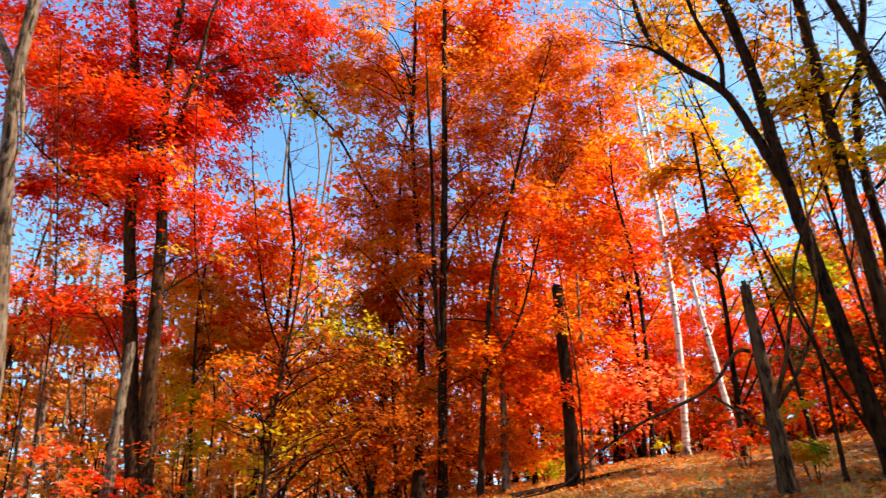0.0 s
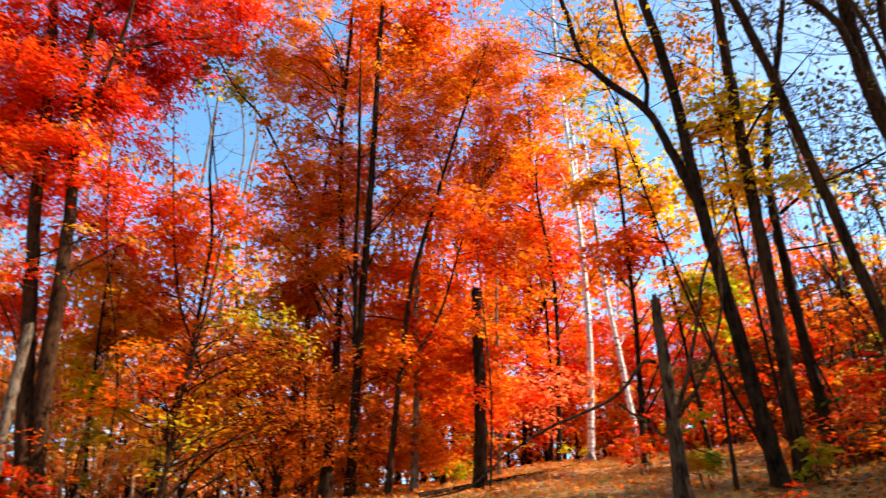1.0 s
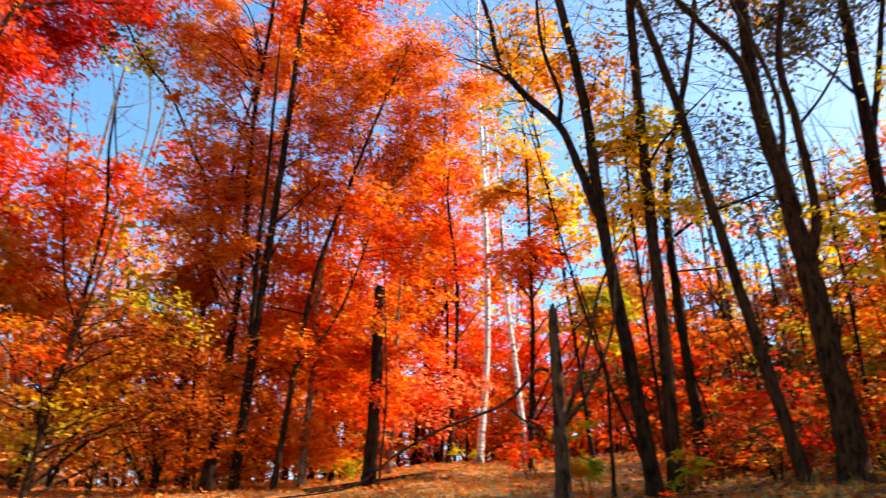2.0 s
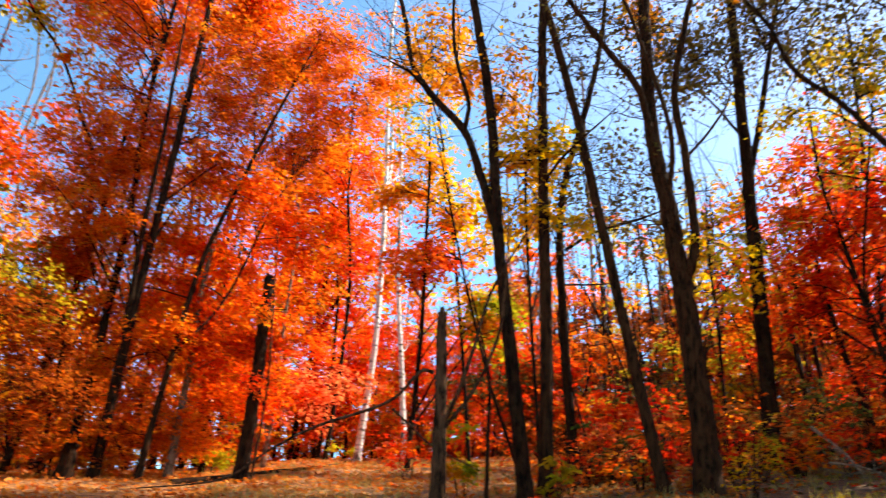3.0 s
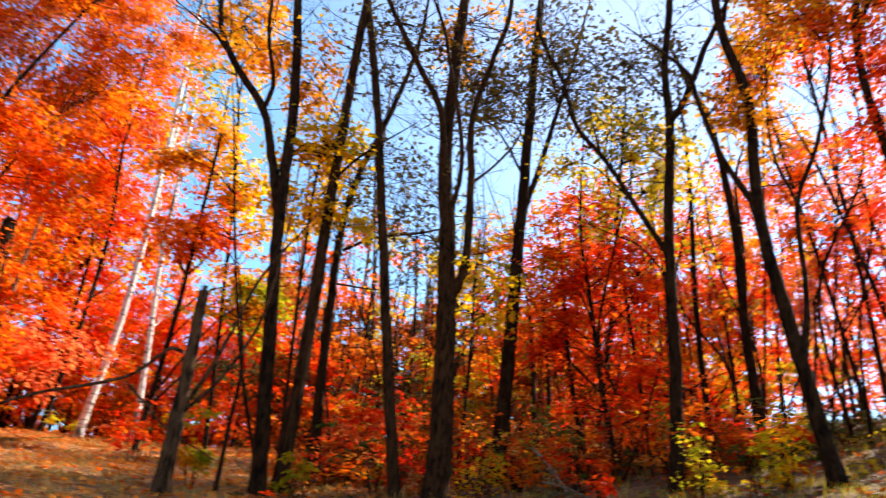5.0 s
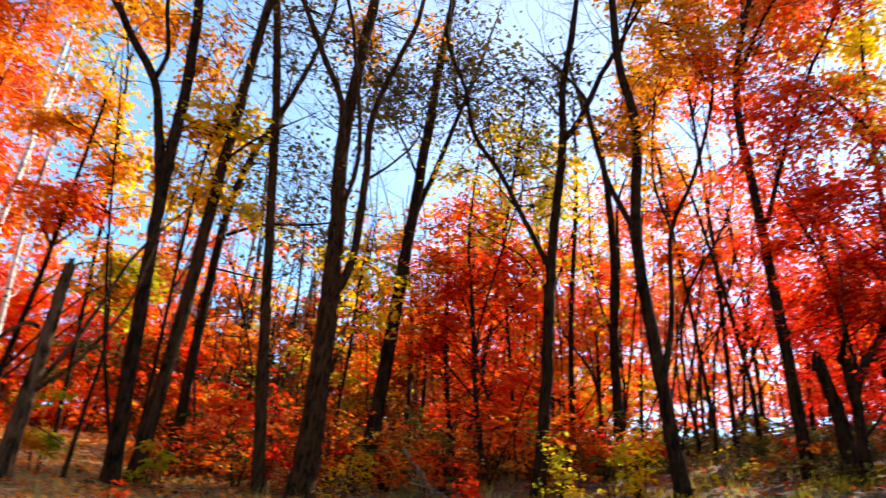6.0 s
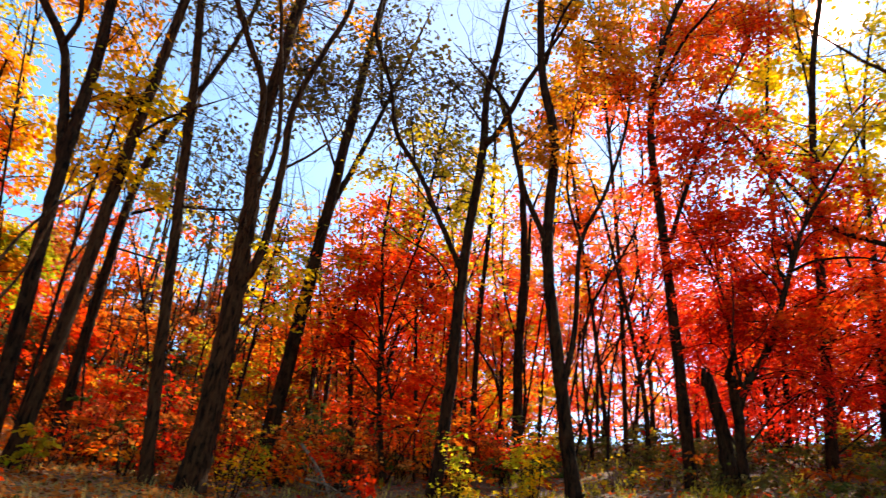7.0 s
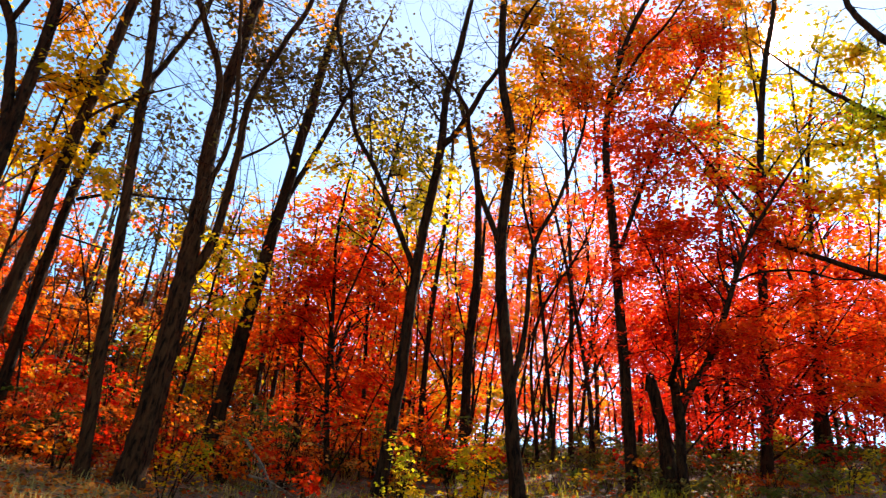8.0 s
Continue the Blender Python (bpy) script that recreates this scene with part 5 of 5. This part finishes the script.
shrub('shrub', 'orange red bush at the edge of the path', 4.33, 11.00, 0.38, 0.75, ['red', 'orange'], 420, 0.075)
shrub('shrub', 'olive bush with dry leaves', 5.17, 8.01, 0.24, 0.54, ['olive', 'green'], 180, 0.090)
shrub('shrub', 'rusty bush in the hollow', -0.75, 12.98, 0.91, 1.34, ['russet', 'rust'], 1000, 0.085)
shrub('shrub', 'golden bush in the hollow', -2.29, 12.80, 0.91, 1.77, ['rust', 'gold'], 500, 0.080)
shrub('shrub', 'small red seedling beside the path', 3.91, 6.57, 0.07, 0.20, ['red'], 36, 0.060)
# dark branch added to draw the shadowy rut line on the path
fallen_branch('long dark branch added for the shadowy rut across the path', BARK['dark'], [(0.88, 11.43, 2.56), (1.65, 12.66, 2.79), (2.83, 14.13, 3.12), (3.75, 14.43, 3.30), (6.69, 21.55, 4.45)], 0.045)
fallen_branch('dry grey branch leaning in the brush', BARK['pale'], [(8.66, 6.81, 3.10), (8.40, 6.33, 2.78), (8.13, 5.86, 2.65)], 0.025)
fallen_branch('dry grey branch leaning in the brush', BARK['pale'], [(8.56, 6.94, 2.86), (8.32, 6.44, 2.73), (8.28, 6.00, 2.71)], 0.020)
fallen_branch('dry grey branch leaning in the brush', BARK['pale'], [(8.14, 6.69, 3.31), (7.93, 6.16, 2.94), (7.65, 5.70, 2.56)], 0.025)
fallen_branch('dry grey branch leaning in the brush', BARK['pale'], [(7.84, 6.27, 2.80), (7.85, 5.93, 2.73), (7.80, 5.49, 2.56)], 0.018)

# ---- the woods behind, tree by tree ----
# rows: bearing, height to which the woods show (degrees), colours
WOODS = [(-40, 25, "gold tan tan orange"), (-20, 25, "orange gold tan tan"), (-6, 24, "orange gold tan rust"), (6, 36, "orange rust gold"), (13, 33, "orange orange gold"), (18, 24, "orange gold orange red"),
         (25, 22, "red orange orange red"), (32, 23, "russet brown red orange"), (38, 24, "russet olive russet brown"), (45, 24, "olive russet rust brown"), (52, 31, "russet red orange"), (62, 33, "olive orange gold red"),
         (72, 29, "red orange pink gold"), (84, 33, "red crimson red"), (100, 36, "red red crimson orange")]


def background_tree(rng, bearing, d, top, colours, low, leaf=0.135, many=430):
    x, y = d * math.sin(radians(bearing)), d * math.cos(radians(bearing))
    z = ground_z(x, y)
    height = max(3.5, EYE_Z + d * math.tan(radians(top)) - z)
    lean = rng.normal(size=2) * 0.075 * height
    r = 0.030 + 0.0068 * height * (0.6 + 0.6 * rng.random())
    bow = rng.normal(size=(2, 2)) * 0.022 * height
    trunk = [(x, y, z - 0.1), (x + lean[0] * 0.25 + bow[0][0], y + lean[1] * 0.25 + bow[0][1], z + height * 0.33),
             (x + lean[0] * 0.65 + bow[1][0], y + lean[1] * 0.65 + bow[1][1], z + height * 0.66), (x + lean[0], y + lean[1], z + height * 0.94)]
    masses = []
    for k in range(int(rng.integers(4, 7))):
        h = height * (low + (0.95 - low) * rng.random())
        w = (0.5 + height * 0.10) * (0.7 + 0.7 * rng.random())
        thin = 0.8 if 27 < bearing < 50 else 0.8 if bearing < 3 else 1.0
        masses.append((x + lean[0] * h / height + rng.normal() * w * 0.9, y + lean[1] * h / height + rng.normal() * w * 0.9, z + h, w, w * 0.75, int(many * thin * (0.6 + rng.random())), str(rng.choice(colours))))
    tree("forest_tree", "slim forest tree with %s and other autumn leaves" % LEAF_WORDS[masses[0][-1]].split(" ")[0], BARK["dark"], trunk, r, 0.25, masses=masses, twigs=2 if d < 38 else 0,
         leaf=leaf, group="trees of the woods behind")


def build_woods():
    rng = np.random.default_rng(77)
    rows = [[w[k] for w in WOODS] for k in range(2)]

    def colours(bearing):
        return WOODS[int(np.argmin([abs(w[0] - bearing) for w in WOODS]))][2].split()

    for k in range(150):
        bearing = -42 + 145 * (k + rng.random()) / 150
        d = 19 + 20 * rng.random() ** 1.2
        if (bearing < 3 and k % 3 == 0) or (bearing > 64 and k % 5 in (0, 2)) or (bearing > 77 and k % 5 == 4):
            continue
        if 3 < bearing < 31:
            d = max(d, 26)
        low_stand = 0.7 if 30 < bearing < 54 and d < 32 else 1.0
        background_tree(rng, bearing, d, float(np.interp(bearing, *rows)) * low_stand * (0.62 + 0.4 * rng.random()), colours(bearing), 0.28 if bearing < -15 else 0.10 if bearing < 64 else 0.36)
    for k in range(110):
        bearing = -45 + 152 * (k + rng.random()) / 110
        d = 40 + 34 * rng.random()
        if bearing > 64 and k % 3 == 0:
            continue
        background_tree(rng, bearing, d, float(np.interp(bearing, *rows)) * (0.55 + 0.3 * rng.random()), colours(bearing), 0.04 if bearing < 64 else 0.45, 0.26, 320)
    for k in range(40):
        bearing = -45 + 111 * (k + rng.random()) / 40
        background_tree(rng, bearing, 62 + 30 * rng.random(), float(np.interp(bearing, *rows)) * (0.5 + 0.22 * rng.random()), colours(bearing), 0.03, 0.42, 340)
    for k in range(34):
        bearing = -45 + 56 * (k + rng.random()) / 34
        background_tree(rng, bearing, 40 + 22 * rng.random(), 8 + 7 * rng.random(), ["tan", "russet", "gold", "tan"], 0.02, 0.26, 430)
    for k in range(90):
        bearing = -40 + 138 * (k + rng.random()) / 90
        d = 13 + 15 * rng.random()
        if 4 < bearing < 31:
            d += 14
        x, y = d * math.sin(radians(bearing)), d * math.cos(radians(bearing))
        z, h = ground_z(x, y), 3.5 + 4.5 * rng.random()
        lean = rng.normal(size=2) * 0.14 * h
        colour = str(rng.choice(colours(bearing)))
        tree("young_tree", "thin young tree with few %s" % LEAF_WORDS[colour], BARK["dark"], [(x, y, z - 0.05), (x + lean[0] * 0.5 + 0.06 * h * rng.normal(), y + lean[1] * 0.1, z + h * 0.3), (x + lean[0] * 0.5, y + lean[1] * 0.6 + 0.06 * h * rng.normal(), z + h * 0.62), (x + lean[0], y + lean[1], z + h)],
             0.020 + 0.026 * rng.random(), 0.3, masses=[(x + lean[0] * f, y + lean[1] * f, z + h * f, 0.9, 0.6, 170, colour) for f in (0.6, 0.85)], twigs=2, leaf=0.085, group="young trees of the understorey")
    for k in range(14):
        bearing = 37 + 30 * (k + rng.random()) / 14
        background_tree(rng, bearing, 27 + 12 * rng.random(), 19 + 9 * rng.random(), ["olive", "russet", "orange", "rust", "red"], 0.05, 0.2, 420)
    for k in range(22):
        bearing = 27 + 21 * (k + rng.random()) / 22
        background_tree(rng, bearing, 34 + 14 * rng.random(), 17 + 6 * rng.random(), ["russet", "brown", "tan", "russet", "orange"], 0.03, 0.26, 420)
    for k in range(64):
        bearing = 31 + 68 * (k + rng.random()) / 64
        d = 11.5 + 10 * rng.random()
        x, y = d * math.sin(radians(bearing)), d * math.cos(radians(bearing))
        z, h = ground_z(x, y), 2.6 + 4.6 * rng.random()
        lean = rng.normal(size=2) * 0.16 * h
        tree("bare_sapling", "thin dark leafless sapling in the understorey", BARK["dark"], [(x, y, z - 0.05), (x + lean[0] * 0.3 + 0.05 * h * rng.normal(), y + lean[1] * 0.3, z + h * 0.3), (x + lean[0] * 0.5 + 0.05 * h * rng.normal(), y + lean[1] * 0.6, z + h * 0.66), (x + lean[0], y + lean[1], z + h)],
             0.011 + 0.017 * rng.random(), 0.4, twigs=2, category="sapling", group="bare saplings of the understorey")
    for k in range(26):
        bearing = -37 + 36 * (k + rng.random()) / 26 if k % 2 else 28 + 20 * rng.random()
        d = 22 + 20 * rng.random()
        x, y = d * math.sin(radians(bearing)), d * math.cos(radians(bearing))
        z, h = ground_z(x, y), d * math.tan(radians(20 + 11 * rng.random()))
        lean = rng.normal(size=2) * 0.07 * h
        tree("bare_tree", "tall leafless grey tree with fine twigs", BARK["pale"], [(x, y, z - 0.05), (x + lean[0] * 0.4 + 0.03 * h * rng.normal(), y + lean[1] * 0.3, z + h * 0.4), (x + lean[0], y + lean[1], z + h)],
             0.05 + 0.05 * rng.random(), 0.35, twigs=14, group="leafless trees in the hollow")
    for k in range(26):
        background_tree(rng, 108 + 205 * (k + rng.random()) / 26, 14 + 14 * rng.random(), 34, ["orange", "red", "gold", "olive"], 0.3, 0.24, 150)
    for k in range(170):
        bearing = -44 + 146 * (k + rng.random()) / 170
        d = 13 + 24 * rng.random()
        if 3 < bearing < 30 and d < 22:
            d += 12
        x, y = d * math.sin(radians(bearing)), d * math.cos(radians(bearing))
        tall = (0.9 + 1.8 * rng.random()) * (0.30 if bearing > 60 else 0.8 if bearing < -15 else 1.0)
        c = [str(rng.choice((colours(bearing) + (["brown", "russet"] if bearing > -8 else ["tan", "gold"])) if bearing < 60 else ["brown", "brown", "olive", "rust"])) for _ in range(2)]
        shrub("shrub", "low forest bush with %s" % LEAF_WORDS[c[0]], x, y, tall * 0.8, tall, c, 520, 0.085, 4, "undergrowth bushes")


def build_brush():
    """Low tangled brush between the near trunks and on the bank."""
    rng = np.random.default_rng(41)
    for k in range(120):
        bearing = 31 + 68 * (k + rng.random()) / 120
        d = (10.5 if bearing < 66 else 8.8) + 6.5 * rng.random()
        x, y = d * math.sin(radians(bearing)), d * math.cos(radians(bearing))
        tall = (0.25 + 0.5 * rng.random()) * (0.6 if bearing > 60 else 1.0)
        # past 60 degrees the darker leaf colours also stand in for the bank's shade
        c = [str(q) for q in rng.choice(["brown", "russet", "red", "crimson", "rust", "tan"] if bearing < 60 else ["brown", "fern", "olive", "russet", "brown"], 2)]
        shrub("shrub", "tangled low brush with %s" % LEAF_WORDS[c[0]], x, y, 0.35 + 0.5 * rng.random(), tall, c, 150, 0.07, 7, "low brush on the bank")


def build_thicket():
    """Dark undergrowth that closes the view between the oaks."""
    rng = np.random.default_rng(43)
    for k in range(52):
        bearing = 33 + 34 * (k + rng.random()) / 52
        d = 10.3 + 3.4 * rng.random()
        x, y = d * math.sin(radians(bearing)), d * math.cos(radians(bearing))
        tall = 0.45 + 0.75 * rng.random()
        c = [str(q) for q in rng.choice(["fern", "russet", "rust", "tan", "red", "orange"], 2, replace=False)]
        shrub("shrub", "dense shaded bush with %s" % LEAF_WORDS[c[0]], x, y, 0.4 + 0.4 * rng.random(), tall, c, 230, 0.075, 9, "shaded bushes between the oaks")
    for k in range(26):
        bearing = 66 + 34 * (k + rng.random()) / 26
        d = 10.5 + 7 * rng.random()
        x, y = d * math.sin(radians(bearing)), d * math.cos(radians(bearing))
        # mostly dark colours, to deepen the shade of the bank
        c = [str(q) for q in rng.choice(["fern", "brown", "brown", "fern", "crimson"], 2)]
        shrub("shrub", "low bank bush with %s" % LEAF_WORDS[c[0]], x, y, 0.5 + 0.4 * rng.random(), 0.3 + 0.3 * rng.random(), c, 260, 0.08, 6, "low bushes on the bank")


build_woods()
build_brush()
build_thicket()


# ---- litter, grass and sticks ----
def fallen_leaves():
    rng = np.random.default_rng(8)
    # brown and russet leaves on the bank side darken the floor as shade would
    for colour, n, lo, hi in (("tan", 32000, -30, 46), ("rust", 6000, -30, 48), ("brown", 9000, 28, 105), ("russet", 9000, 30, 105), ("orange", 2200, -30, 50), ("crimson", 2600, 40, 105), ("tan", 6000, 105, 330)):
        soup = Soup()
        d = 0.6 + 29 * rng.random(n) ** 0.85
        a = np.radians(lo + (hi - lo) * rng.random(n))
        x, y = d * np.sin(a), d * np.cos(a)
        z = np.array([ground_z(p, q) for p, q in zip(x, y)]) + 0.015 + 0.02 * rng.random(n)
        up = np.array([0, 0, 1.0]) + rng.normal(size=(n, 3)) * 0.45
        along = rng.normal(size=(n, 3)) * [1, 1, 0.3]
        leaves(soup, np.stack([x, y, z], -1), along, up, 0.05 + 0.05 * rng.random(n), "simple")
        tagged(part("fallen_leaves", soup, LEAF[colour], None), "dry fallen leaves strewn over the forest floor", "leaf litter", kind="stuff")


def grass():
    rng = np.random.default_rng(9)
    for name, label, tint, n, lo, hi in (("dry_grass", "dry straw coloured grass in tufts", "straw", 620, 6, 60), ("green_grass", "short green grass on the bank", "blade", 520, 50, 102)):
        soup = Soup()
        m = 14
        d = 6.2 + 13 * rng.random(n) ** 1.3
        a = np.radians(lo + (hi - lo) * rng.random(n))
        x, y = np.repeat(d * np.sin(a), m), np.repeat(d * np.cos(a), m)
        x, y = x + rng.normal(size=n * m) * 0.10, y + rng.normal(size=n * m) * 0.10
        z = np.array([ground_z(p, q) for p, q in zip(x, y)])
        h = np.repeat(0.05 + 0.16 * rng.random(n) ** 2, m) * (0.6 + 0.6 * rng.random(n * m))
        foot = np.stack([x, y, z - 0.01], -1)
        out = rng.normal(size=(n * m, 3)) * [0.45, 0.45, 0]
        side = unit(np.cross(out + [0.01, 0, 0], [0, 0, 1.0])) * 0.006
        mid, tip = foot + (out * 0.35 + [0, 0, 0.6]) * h[:, None], foot + (out * 1.1 + [0, 0, 0.95]) * h[:, None]
        v = np.stack([foot - side, foot + side, mid + side * 0.7, mid - side * 0.7, tip], 1)
        i = np.arange(n * m)[:, None] * 5
        soup.add(v.reshape(-1, 3), i + np.array([[0, 1, 2, 3]]))
        soup.f.append(i + np.array([[3, 2, 4]]))
        tagged(part(name, soup, GRASS[tint], None), label, "grass", kind="stuff")


GRASS = {"straw": leaf_material("straw_grass", [(0.24, 0.16, 0.04), (0.42, 0.30, 0.08), (0.52, 0.36, 0.10)], 0.4),
         "blade": leaf_material("green_grass_blades", [(0.22, 0.20, 0.010), (0.42, 0.34, 0.018), (0.62, 0.46, 0.035)], 0.5)}
fallen_leaves()
grass()
